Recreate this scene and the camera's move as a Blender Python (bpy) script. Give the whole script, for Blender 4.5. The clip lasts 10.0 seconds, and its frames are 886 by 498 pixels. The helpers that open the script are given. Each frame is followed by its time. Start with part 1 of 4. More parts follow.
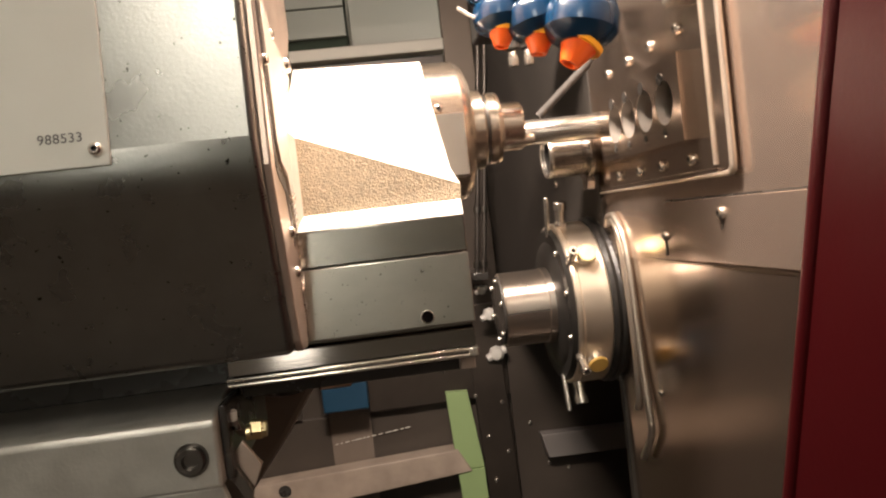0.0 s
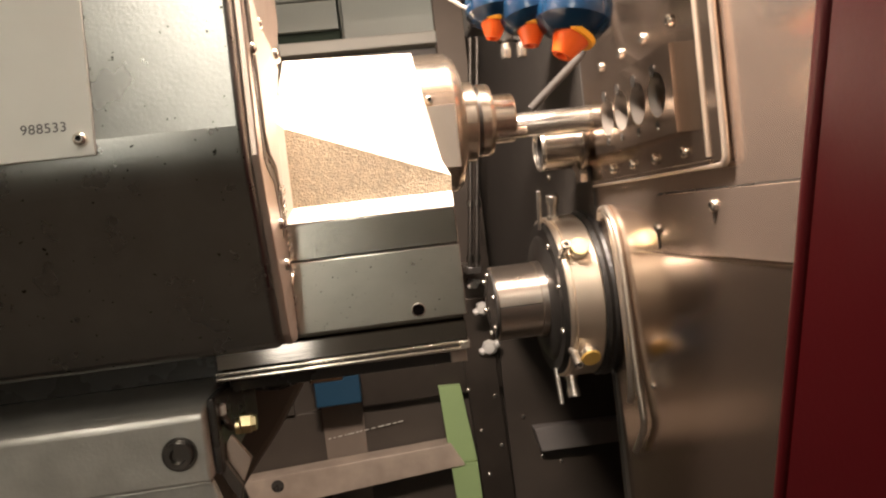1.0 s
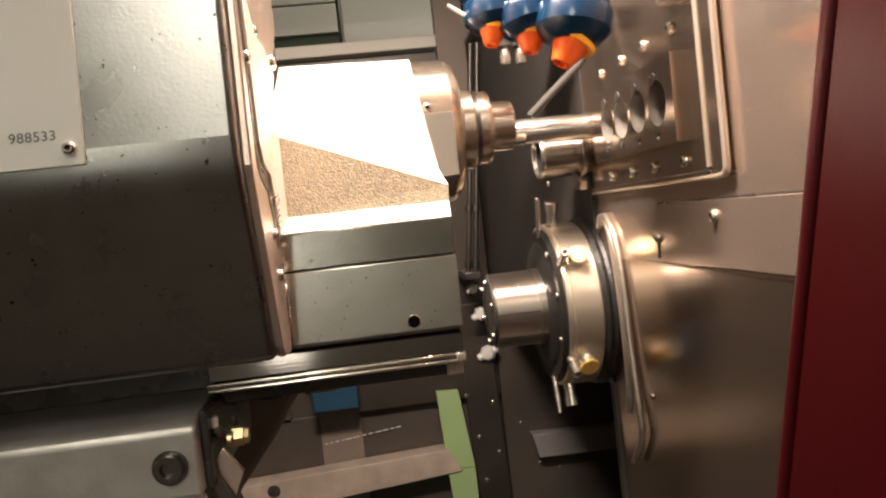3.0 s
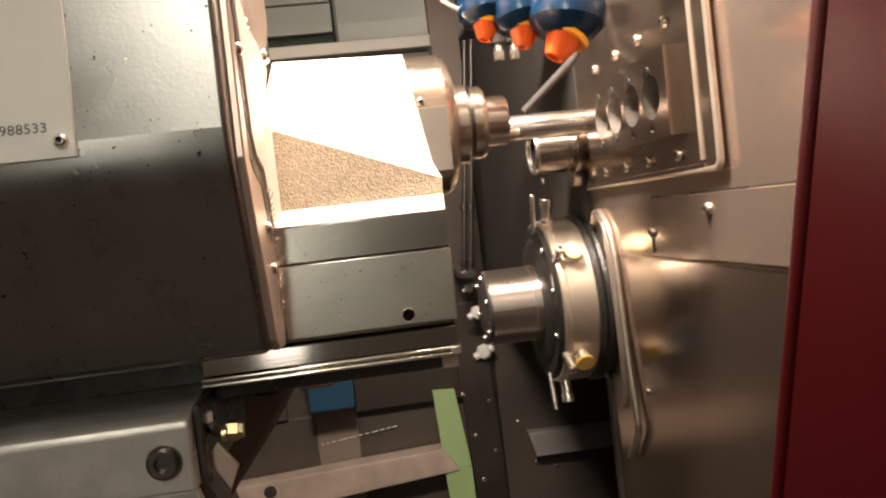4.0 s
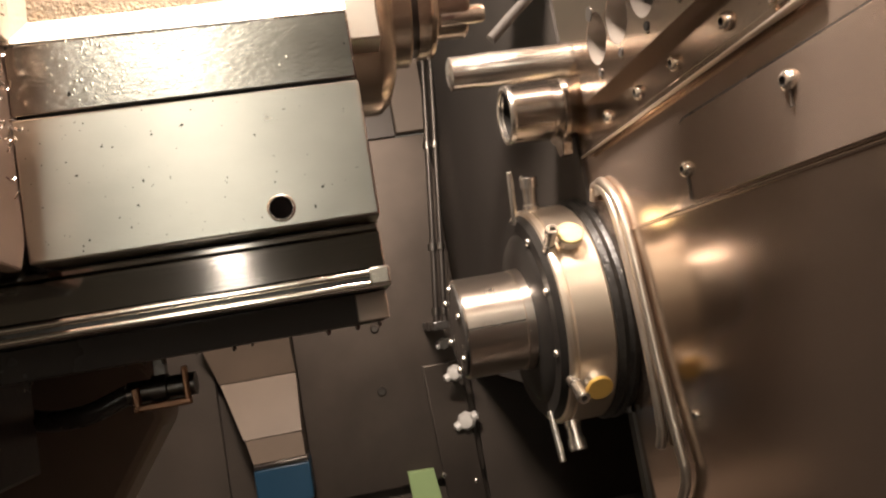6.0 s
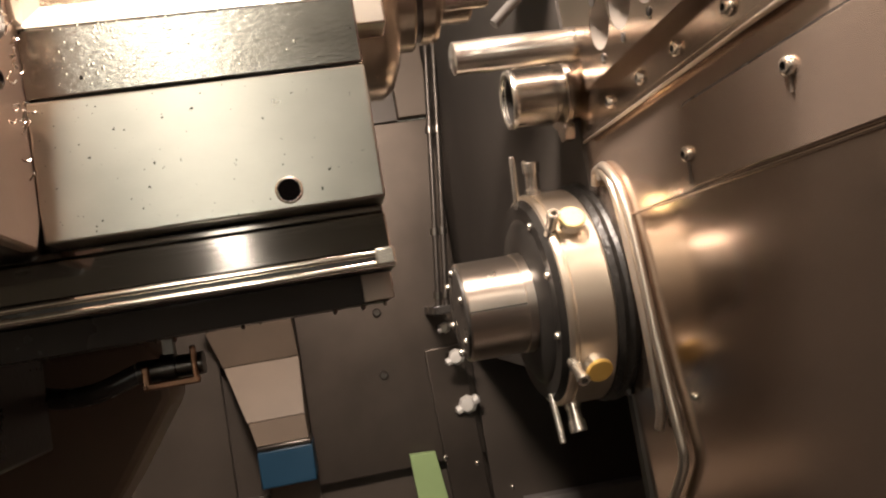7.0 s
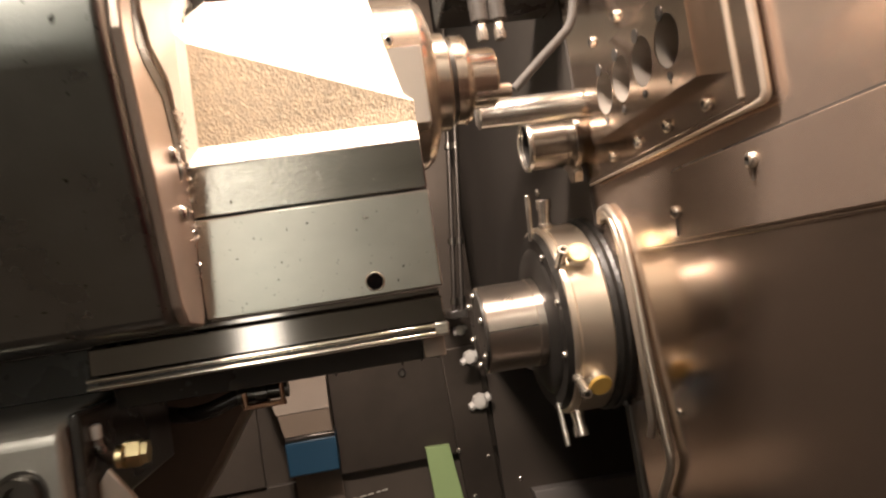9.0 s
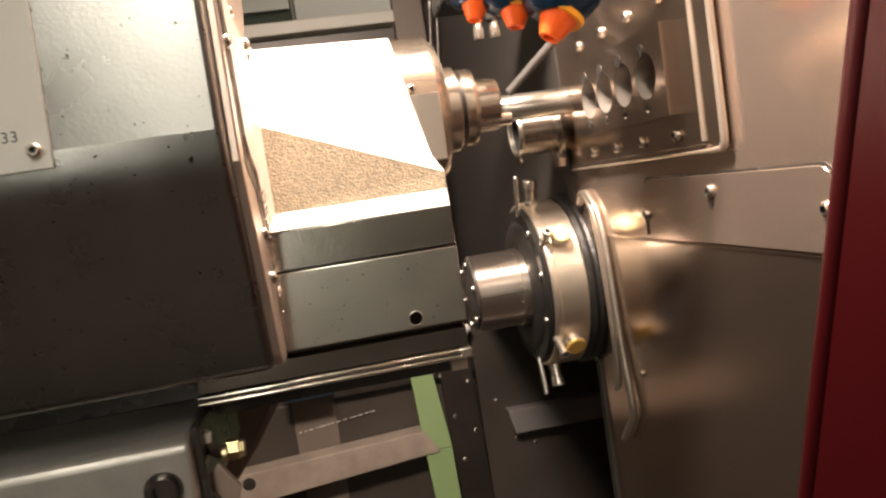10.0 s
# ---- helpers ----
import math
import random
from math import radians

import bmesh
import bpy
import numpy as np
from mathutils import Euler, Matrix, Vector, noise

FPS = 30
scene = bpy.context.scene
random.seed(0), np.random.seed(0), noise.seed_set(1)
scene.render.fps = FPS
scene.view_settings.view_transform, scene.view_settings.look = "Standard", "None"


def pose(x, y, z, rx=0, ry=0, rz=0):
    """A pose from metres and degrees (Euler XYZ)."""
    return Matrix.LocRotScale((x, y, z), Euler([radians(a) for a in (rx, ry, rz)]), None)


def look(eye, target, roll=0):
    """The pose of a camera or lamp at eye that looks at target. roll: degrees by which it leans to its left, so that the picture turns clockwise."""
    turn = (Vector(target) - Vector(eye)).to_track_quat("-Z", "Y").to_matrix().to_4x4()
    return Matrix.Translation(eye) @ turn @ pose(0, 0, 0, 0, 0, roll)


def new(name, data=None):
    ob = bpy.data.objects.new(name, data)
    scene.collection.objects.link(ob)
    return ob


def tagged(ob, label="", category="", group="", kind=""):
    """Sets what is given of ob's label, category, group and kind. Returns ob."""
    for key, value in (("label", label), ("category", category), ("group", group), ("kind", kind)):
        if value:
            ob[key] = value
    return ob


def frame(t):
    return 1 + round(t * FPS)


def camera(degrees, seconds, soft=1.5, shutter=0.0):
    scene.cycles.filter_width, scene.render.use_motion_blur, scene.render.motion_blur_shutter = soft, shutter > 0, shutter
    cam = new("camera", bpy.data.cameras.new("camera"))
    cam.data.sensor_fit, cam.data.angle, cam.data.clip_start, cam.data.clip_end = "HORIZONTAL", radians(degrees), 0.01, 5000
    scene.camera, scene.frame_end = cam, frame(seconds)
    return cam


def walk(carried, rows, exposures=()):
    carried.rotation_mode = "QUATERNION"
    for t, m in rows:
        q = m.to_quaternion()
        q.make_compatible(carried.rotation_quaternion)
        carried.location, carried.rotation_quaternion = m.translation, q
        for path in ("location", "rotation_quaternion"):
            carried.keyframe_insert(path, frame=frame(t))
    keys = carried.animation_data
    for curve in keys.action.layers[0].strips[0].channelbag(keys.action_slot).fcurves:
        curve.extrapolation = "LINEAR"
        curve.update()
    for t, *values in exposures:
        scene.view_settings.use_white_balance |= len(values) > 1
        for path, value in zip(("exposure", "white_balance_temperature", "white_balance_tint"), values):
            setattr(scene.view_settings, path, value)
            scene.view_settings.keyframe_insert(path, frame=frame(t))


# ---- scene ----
cam = camera(63.4, 10.0, soft=2.2, shutter=0.4)
PATH = [
    (0, (0.066, 0.046, 1.34), (0.245, 2.037, 1.266), -6.6),
    (0.5, (0.065, 0.046, 1.336), (0.251, 2.036, 1.256), -6.5),
    (1, (0.068, 0.05, 1.338), (0.263, 2.039, 1.247), -6.6),
    (1.5, (0.068, 0.051, 1.342), (0.271, 2.039, 1.254), -6.6),
    (2, (0.064, 0.052, 1.345), (0.265, 2.04, 1.259), -6.6),
    (2.5, (0.071, 0.056, 1.345), (0.264, 2.045, 1.261), -6.2),
    (4, (0.072, 0.058, 1.337), (0.281, 2.045, 1.256), -6.6),
    (4.5, (0.084, 0.065, 1.335), (0.305, 2.052, 1.269), -7.3),
    (4.7, (0.085, 0.098, 1.323), (0.322, 2.083, 1.267), -8.6),
    (4.8, (0.08, 0.125, 1.305), (0.321, 2.111, 1.293), -8.7),
    (5, (0.072, 0.193, 1.28), (0.367, 2.164, 1.451), -8.9),
    (5.2, (0.078, 0.248, 1.258), (0.404, 2.208, 1.484), -10.5),
    (5.5, (0.104, 0.297, 1.236), (0.424, 2.259, 1.458), -9.8),
    (6, (0.111, 0.302, 1.227), (0.412, 2.272, 1.402), -9.8),
    (7.5, (0.105, 0.294, 1.225), (0.391, 2.269, 1.36), -9.5),
    (8, (0.1, 0.294, 1.232), (0.381, 2.269, 1.381), -9.5),
    (8.5, (0.098, 0.278, 1.248), (0.371, 2.253, 1.407), -9.6),
    (9, (0.084, 0.189, 1.265), (0.345, 2.169, 1.371), -8.8),
    (9.5, (0.089, 0.091, 1.314), (0.323, 2.078, 1.296), -6.7),
    (10, (0.047, 0.09, 1.356), (0.355, 2.059, 1.189), -8.6),
]
walk(cam, [(t, look(eye, target, roll)) for t, eye, target, roll in PATH], exposures=((0.0, 0.05), (4.3, 0.05), (5.0, 0.13), (5.5, 0.06), (7.5, 0.12), (8.5, 0.1), (9.5, 0.05), (10.0, 0.12)))

# ---- world and light ----
world = bpy.data.worlds.new("workshop_air")
scene.world = world
world.use_nodes = True
wb = world.node_tree.nodes["Background"]
wb.inputs[0].default_value, wb.inputs[1].default_value = (0.62, 0.58, 0.52, 1), 0.03


def area(name, eye, target, sx, sy, watts, colour):
    d = bpy.data.lights.new(name, "AREA")
    d.shape, d.size, d.size_y, d.energy, d.color = "RECTANGLE", sx, sy, watts, colour
    ob = new(name, d)
    ob.matrix_world = look(eye, target)
    return ob


LAMP = (0.04, 0.585, 1.985)
area("machine_lamp_light", LAMP, (0.10, 0.66, 1.4), 0.34, 0.06, 31.5, (1.0, 0.83, 0.71))
# The third light is added, unseen, to brighten the cabinets behind the machine.
CEILING_LIGHTS = ((-0.70, -3.9, 0.20, 2.72), (-0.37, -1.45, 0.32, 1.30), (1.3, 0.9, 0.34, 2.72))
for cx, cy, wide, long in CEILING_LIGHTS:
    area("ceiling_light_glow", (cx, cy, 2.80), (cx, cy + 0.6, 0), wide - 0.02, long - 0.12, 47.0 * wide * long, (1.0, 0.915, 0.80))


# ---- materials ----
def mat(name, base, rough=0.5, metal=0.0, vary=0.12, scale=60.0, bump=0.05, stretch=(1, 1, 1), fine=900.0, rvary=0.12, stain=None, stain_amt=0.0, stain_scale=9.0, spec=0.5, specks=0.0, speck_scale=300.0, lathe_turned=0.0):
    m = bpy.data.materials.new(name)
    m.use_nodes = True
    nt = m.node_tree
    N, L = nt.nodes, nt.links
    p = N["Principled BSDF"]
    tc = N.new("ShaderNodeTexCoord")
    mp = N.new("ShaderNodeMapping")
    mp.inputs["Scale"].default_value = stretch
    L.new(tc.outputs["Object"], mp.inputs["Vector"])
    big = N.new("ShaderNodeTexNoise")
    big.inputs["Scale"].default_value, big.inputs["Detail"].default_value = scale, 6
    small = N.new("ShaderNodeTexNoise")
    small.inputs["Scale"].default_value, small.inputs["Detail"].default_value = fine, 3
    L.new(mp.outputs[0], big.inputs["Vector"])
    L.new(mp.outputs[0], small.inputs["Vector"])
    mix = N.new("ShaderNodeMix")
    mix.data_type = "RGBA"
    lo = tuple(c * (1 - vary) for c in base) + (1,)
    hi = tuple(min(1, c * (1 + vary)) for c in base) + (1,)
    mix.inputs[6].default_value, mix.inputs[7].default_value = lo, hi
    L.new(big.outputs["Fac"], mix.inputs[0])
    colour = mix.outputs[2]
    if stain:
        sn = N.new("ShaderNodeTexNoise")
        sn.inputs["Scale"].default_value, sn.inputs["Detail"].default_value = stain_scale, 8
        L.new(tc.outputs["Object"], sn.inputs["Vector"])
        rp = N.new("ShaderNodeValToRGB")
        rp.color_ramp.elements[0].position, rp.color_ramp.elements[1].position = 0.36, 0.80
        rp.color_ramp.elements[1].color = (stain_amt,) * 3 + (1,)
        L.new(sn.outputs["Fac"], rp.inputs[0])
        m2 = N.new("ShaderNodeMix")
        m2.data_type = "RGBA"
        m2.inputs[7].default_value = (*stain, 1)
        L.new(colour, m2.inputs[6])
        L.new(rp.outputs[0], m2.inputs[0])
        colour = m2.outputs[2]
    if specks:
        kn = N.new("ShaderNodeTexNoise")
        kn.inputs["Scale"].default_value, kn.inputs["Detail"].default_value = speck_scale, 2
        L.new(tc.outputs["Object"], kn.inputs["Vector"])
        kp = N.new("ShaderNodeValToRGB")
        kp.color_ramp.elements[0].position, kp.color_ramp.elements[1].position = specks, specks + 0.03
        L.new(kn.outputs["Fac"], kp.inputs[0])
        m3 = N.new("ShaderNodeMix")
        m3.data_type = "RGBA"
        m3.inputs[7].default_value = (0.03, 0.028, 0.024, 1)
        L.new(colour, m3.inputs[6])
        L.new(kp.outputs[0], m3.inputs[0])
        colour = m3.outputs[2]
    L.new(colour, p.inputs["Base Color"])
    mr = N.new("ShaderNodeMapRange")
    mr.inputs[3].default_value, mr.inputs[4].default_value = max(0.02, rough - rvary), min(1, rough + rvary)
    L.new(big.outputs["Fac"], mr.inputs[0])
    L.new(mr.outputs[0], p.inputs["Roughness"])
    p.inputs["Metallic"].default_value = metal
    p.inputs["Specular IOR Level"].default_value = spec
    if lathe_turned:
        tg = N.new("ShaderNodeTangent")
        tg.direction_type, tg.axis = "RADIAL", "X"
        L.new(tg.outputs[0], p.inputs["Tangent"])
        p.inputs["Anisotropic"].default_value, p.inputs["Anisotropic Rotation"].default_value = lathe_turned, 0.25
    if bump:
        bp = N.new("ShaderNodeBump")
        bp.inputs["Strength"].default_value, bp.inputs["Distance"].default_value = bump, 0.002
        L.new(small.outputs["Fac"], bp.inputs["Height"])
        L.new(bp.outputs[0], p.inputs["Normal"])
    return m


STEEL_WALL = mat("brushed_steel_sheet", (0.56, 0.45, 0.37), 0.18, 0.97, 0.05, 3, 0.012, (1, 1, 1.5), 260, 0.03, (0.48, 0.385, 0.315), 0.5, 6, specks=0.76, speck_scale=160)
# Lighter, less metallic copy of STEEL_WALL; puts the upper wall's light into its colour.
STEEL_WALL_LIT = mat("brushed_steel_sheet_lit", (0.62, 0.495, 0.41), 0.19, 0.85, 0.05, 3, 0.012, (1, 1, 1.5), 260, 0.03, (0.50, 0.40, 0.33), 0.5, 6, specks=0.76, speck_scale=160)
STEEL_TURNED = mat("turned_steel", (0.74, 0.66, 0.58), 0.29, 0.97, 0.05, 30, 0.0, (1, 1, 1), 500, 0.04, (0.60, 0.52, 0.45), 0.5, 18, lathe_turned=0.85)
STEEL_PIPE = mat("drawn_steel_tube", (0.74, 0.65, 0.55), 0.32, 0.85, 0.06, 40, 0.01, (1, 1, 1), 300, 0.05, (0.50, 0.41, 0.33), 0.5, 30)
BORE_STEEL = mat("bored_steel", (0.36, 0.32, 0.28), 0.38, 0.5, 0.06, 60, 0.02, (1, 1, 1), 300, 0.05)
PLATE_GROUND = mat("dull_ground_steel", (0.50, 0.485, 0.43), 0.29, 0.93, 0.16, 45, 0.02, (0.8, 1, 1.2), 300, 0.04, (0.40, 0.38, 0.33), 0.2, 30, specks=0.715, speck_scale=420)
OILY_GROUND = mat("ground_steel_wet_with_oil", (0.35, 0.335, 0.30), 0.20, 0.95, 0.12, 42, 0.07, (0.5, 1, 1.6), 620, 0.05, (0.42, 0.39, 0.34), 0.6, 26, specks=0.73, speck_scale=260)
SPIGOT_STEEL = mat("oily_turned_steel", (0.44, 0.385, 0.335), 0.24, 0.97, 0.08, 30, 0.0, (1, 1, 1), 500, 0.05, (0.30, 0.26, 0.22), 0.5, 30, lathe_turned=0.8)
RING_STEEL = mat("satin_turned_ring", (0.74, 0.64, 0.53), 0.26, 0.96, 0.05, 30, 0.0, (1, 1, 1), 500, 0.04, (0.68, 0.56, 0.44), 0.5, 20, lathe_turned=0.8)
CLAMP_STEEL = mat("satin_clamp_ring_steel", (0.86, 0.74, 0.60), 0.37, 0.86, 0.05, 30, 0.0, (1, 1, 1), 500, 0.04, (0.70, 0.58, 0.46), 0.4, 20, lathe_turned=0.75)
LIP_STEEL = mat("bright_drawn_lip", (0.86, 0.80, 0.72), 0.13, 1.0, 0.08, 40, 0.0, (0.1, 1, 1), 300, 0.04)
DULL_TUBE = mat("dull_grey_tube", (0.06, 0.055, 0.05), 0.62, 0.0, 0.3, 60, 0.05, spec=0.2)
BEAM_PAINT = mat("worn_pale_beam_paint", (0.42, 0.345, 0.28), 0.45, 0.0, 0.18, 12, 0.04, (1, 1, 1), 200, 0.1, (0.20, 0.16, 0.13), 0.8, 14)
STEEL_BRIGHT = mat("polished_steel", (0.80, 0.74, 0.66), 0.25, 0.94, 0.05, 30, 0.02, (1, 1, 1), 500, 0.05)
PIPE_DARK = mat("oily_dark_pipe", (0.10, 0.088, 0.078), 0.38, 0.8, 0.2, 30, 0.03)
STEEL_DARK = mat("oily_dark_steel", (0.18, 0.165, 0.15), 0.30, 1.0, 0.2, 20, 0.03, (0.3, 1, 3), 400, 0.08)
RAIL_STEEL = mat("polished_rail_steel", (0.24, 0.215, 0.20), 0.09, 1.0, 0.1, 12, 0.01, (0.2, 1, 3), 300, 0.04)
CAST = mat("rough_cast_metal", (0.60, 0.485, 0.335), 0.66, 0.1, 0.3, 500, 0.85, (1, 1, 1), 700, 0.1, (0.26, 0.21, 0.16), 0.6, 260)
CAST_SMOOTH = mat("painted_casting_pale", (0.74, 0.69, 0.60), 0.42, 0.15, 0.06, 60, 0.12, (1, 1, 1), 600, 0.1)
GREY_PAINT = mat("hammered_grey_paint", (0.285, 0.283, 0.265), 0.29, 0.97, 0.16, 45, 0.05, (1, 1, 1), 420, 0.07, (0.20, 0.205, 0.195), 0.3, 28, specks=0.715, speck_scale=240)
COVER_PAINT = mat("worn_grey_casting", (0.60, 0.58, 0.53), 0.36, 0.5, 0.2, 40, 0.10, (1, 1, 1), 380, 0.12, (0.26, 0.25, 0.225), 0.6, 24)
SIDE_PLATE = mat("warm_steel_side_plate", (0.62, 0.50, 0.42), 0.36, 0.75, 0.1, 20, 0.06, (1, 2, 0.6), 500, 0.1, (0.40, 0.31, 0.25), 0.4, 30)
PLATE_WHITE = mat("off_white_plate", (0.80, 0.80, 0.735), 0.5, 0.0, 0.03, 8, 0.02, (1, 1, 1), 300, 0.05, (0.62, 0.60, 0.52), 0.4, 10)
BLACK = mat("black_oily_metal", (0.042, 0.038, 0.034), 0.28, 0.0, 0.3, 20, 0.06, (1, 1, 1), 300, 0.1)
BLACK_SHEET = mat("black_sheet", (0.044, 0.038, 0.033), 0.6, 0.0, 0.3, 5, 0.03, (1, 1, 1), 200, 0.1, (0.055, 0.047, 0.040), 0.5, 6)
GREY_SHEET = mat("dull_grey_sheet", (0.125, 0.103, 0.086), 0.42, 0.85, 0.15, 6, 0.03, (1, 1, 1), 200, 0.1, (0.045, 0.038, 0.032), 0.7, 5)
COLLAR_BLACK = mat("blackened_collar_steel", (0.022, 0.020, 0.018), 0.45, 0.0, 0.3, 30, 0.04, (1, 1, 1), 200, 0.1, spec=0.2)
RUBBER = mat("dark_gasket", (0.02, 0.018, 0.016), 0.35, 0.0, 0.4, 90, 0.5, (1, 1, 1), 240, 0.15)
RED_PAINT = mat("dark_red_paint", (0.031, 0.0012, 0.0022), 0.42, 0.0, 0.12, 6, 0.03, (1, 1, 1), 240, 0.08, (0.030, 0.0012, 0.0018), 0.5, 4, spec=0.16)
OIL = mat("cutting_oil_film", (0.42, 0.40, 0.34), 0.10, 0.94, 0.1, 60, 0.0)
BODY_BROWN = mat("oily_brown_casting", (0.18, 0.145, 0.117), 0.45, 0.0, 0.3, 12, 0.06, (1, 1, 1), 200, 0.12, (0.18, 0.145, 0.115), 0.6, 7)
BLUE_PLASTIC = mat("blue_plastic", (0.003, 0.019, 0.048), 0.22, 0.0, 0.1, 40, 0.03, (1, 1, 1), 300, 0.06)
ORANGE_PLASTIC = mat("orange_plastic", (0.85, 0.13, 0.015), 0.34, 0.0, 0.06, 40, 0.03, (1, 1, 1), 300, 0.06)
YELLOW_CAP = mat("yellow_plated_cap", (0.78, 0.50, 0.13), 0.30, 0.35, 0.1, 60, 0.02, (1, 1, 1), 500, 0.06)
# Paler copy of YELLOW_CAP; paints the lamp's glare on the upper cap.
YELLOW_CAP_LIT = mat("yellow_cap_glare", (0.90, 0.74, 0.38), 0.28, 0.2, 0.06, 60, 0.02, (1, 1, 1), 500, 0.06)
# Yellower copy of the orange plastic, for rims that light shines through.
RIM_LIT_THROUGH = mat("orange_plastic_lit_through", (0.92, 0.42, 0.02), 0.34, 0.0, 0.06, 40, 0.02, (1, 1, 1), 300, 0.06)
BRASS = mat("brass", (0.68, 0.56, 0.32), 0.36, 1.0, 0.1, 60, 0.05, (1, 1, 1), 500, 0.06)
COPPER = mat("dull_copper", (0.28, 0.15, 0.09), 0.3, 0.9, 0.2, 60, 0.05)
CHIP_WHITE = mat("pale_plastic_nut", (0.62, 0.60, 0.56), 0.4, 0.0, 0.1, 60, 0.2, (1, 1, 1), 300, 0.06)
TAN_SHEET = mat("tan_painted_sheet", (0.23, 0.18, 0.138), 0.5, 0.0, 0.1, 6, 0.03, (1, 1, 1), 200, 0.08, (0.16, 0.122, 0.095), 0.6, 8)
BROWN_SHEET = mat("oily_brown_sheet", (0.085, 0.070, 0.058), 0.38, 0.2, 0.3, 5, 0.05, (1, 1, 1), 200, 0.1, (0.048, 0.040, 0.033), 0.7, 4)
# Darker, greyer copy of BEAM_PAINT for the beam's shaded run.
BEAM_PAINT_SHADED = mat("beam_paint_shaded", (0.20, 0.185, 0.175), 0.5, 0.0, 0.15, 12, 0.04, (1, 1, 1), 200, 0.1, (0.2, 0.18, 0.17), 0.6, 14)
GREEN_PAD = mat("green_painted_strip", (0.30, 0.42, 0.19), 0.5, 0.0, 0.08, 10, 0.04, (1, 1, 1), 200, 0.08)
BLUE_BOX = mat("blue_box_paint", (0.011, 0.048, 0.092), 0.45, 0.0, 0.15, 10, 0.03, (1, 1, 1), 200, 0.08)
CABINET = mat("grey_cabinet_paint", (0.40, 0.39, 0.35), 0.5, 0.0, 0.04, 4, 0.02, (1, 1, 1), 200, 0.06)
SILL = mat("pale_sill_paint", (0.62, 0.60, 0.53), 0.5, 0.0, 0.06, 6, 0.03, (1, 1, 1), 200, 0.06)
GAP_SHADE_GREEN = mat("dark_green_shadow_gap", (0.035, 0.05, 0.03), 0.7, 0.0, 0.1, 6, 0.0)
ROOM_WALL = mat("workshop_wall_paint", (0.55, 0.52, 0.46), 0.7, 0.0, 0.05, 2, 0.02, (1, 1, 1), 60, 0.05)
ROOM_FLOOR = mat("workshop_floor", (0.085, 0.063, 0.049), 0.85, 0.0, 0.15, 3, 0.03, (1, 1, 1), 60, 0.08, spec=0.1)
HOLE_SHADE = mat("hole_shade_black", (0.006, 0.005, 0.005), 0.9, 0.0, 0.1, 60, 0.0, spec=0.0)
INK = mat("dark_stamped_ink", (0.10, 0.095, 0.09), 0.5, 0.0, 0.1, 60, 0.0)


def glow(name, colour, power):
    m = bpy.data.materials.new(name)
    m.use_nodes = True
    p = m.node_tree.nodes["Principled BSDF"]
    p.inputs["Base Color"].default_value = (0.8, 0.8, 0.8, 1)
    p.inputs["Emission Color"].default_value = (*colour, 1)
    p.inputs["Emission Strength"].default_value = power
    return m


GLOW_ROOM = glow("ceiling_diffuser", (1.0, 0.93, 0.80), 6.5)
GLOW_WINDOW = glow("bright_window_pane", (1.0, 0.96, 0.84), 7.0)
GLOW_LAMP = glow("lamp_diffuser", (1.0, 0.85, 0.68), 14.0)


# ---- mesh helpers ----
def thing(name, at, label, category, group="", kind=""):
    ob = new(name)
    ob.empty_display_size = 0.02
    ob.location = at
    return tagged(ob, label, category, group, kind)


def finish(name, bm, material, sharp=32):
    me = bpy.data.meshes.new(name)
    bmesh.ops.recalc_face_normals(bm, faces=bm.faces)
    bm.to_mesh(me)
    bm.free()
    me.materials.append(material)
    smooth = [f.use_smooth for f in me.polygons]
    me.set_sharp_from_angle(angle=radians(sharp))
    me.polygons.foreach_set("use_smooth", smooth)
    return me


def part(name, bm, material, parent, label=""):
    """One mesh under a thing or a part, built in world places."""
    base = parent
    while base.parent:
        base = base.parent
    bmesh.ops.translate(bm, vec=-base.location, verts=bm.verts)
    ob = new(name, finish(name, bm, material))
    ob.parent = parent
    return tagged(ob, label)


def solid(name, bm, material, label="", category="", group="", kind=""):
    """A thing of one mesh."""
    lo = Vector([min(v.co[i] for v in bm.verts) for i in range(3)])
    hi = Vector([max(v.co[i] for v in bm.verts) for i in range(3)])
    at = Vector(((lo.x + hi.x) / 2, (lo.y + hi.y) / 2, lo.z))
    bmesh.ops.translate(bm, vec=-at, verts=bm.verts)
    ob = new(name, finish(name, bm, material))
    ob.location = at
    return tagged(ob, label, category, group, kind)


def bevelled(bm, width, segments=2, angle=25):
    if width:
        edges = [e for e in bm.edges if len(e.link_faces) == 2 and e.calc_face_angle(0) > radians(angle)]
        made = bmesh.ops.bevel(bm, geom=edges, offset=width, segments=segments, affect="EDGES", profile=0.5, clamp_overlap=True)
        for f in made["faces"]:
            f.smooth = True
    return bm


def rounded(bm):
    """Round surfaces shade smoothly, end caps stay flat."""
    for f in bm.faces:
        f.smooth = len(f.verts) <= 4
    return bm


def box(x0, x1, y0, y1, z0, z1, bevel=0.001, segments=2):
    bm = bmesh.new()
    bmesh.ops.create_cube(bm, size=1)
    for v in bm.verts:
        v.co = Vector((x0 if v.co.x < 0 else x1, y0 if v.co.y < 0 else y1, z0 if v.co.z < 0 else z1))
    return bevelled(bm, bevel, segments)


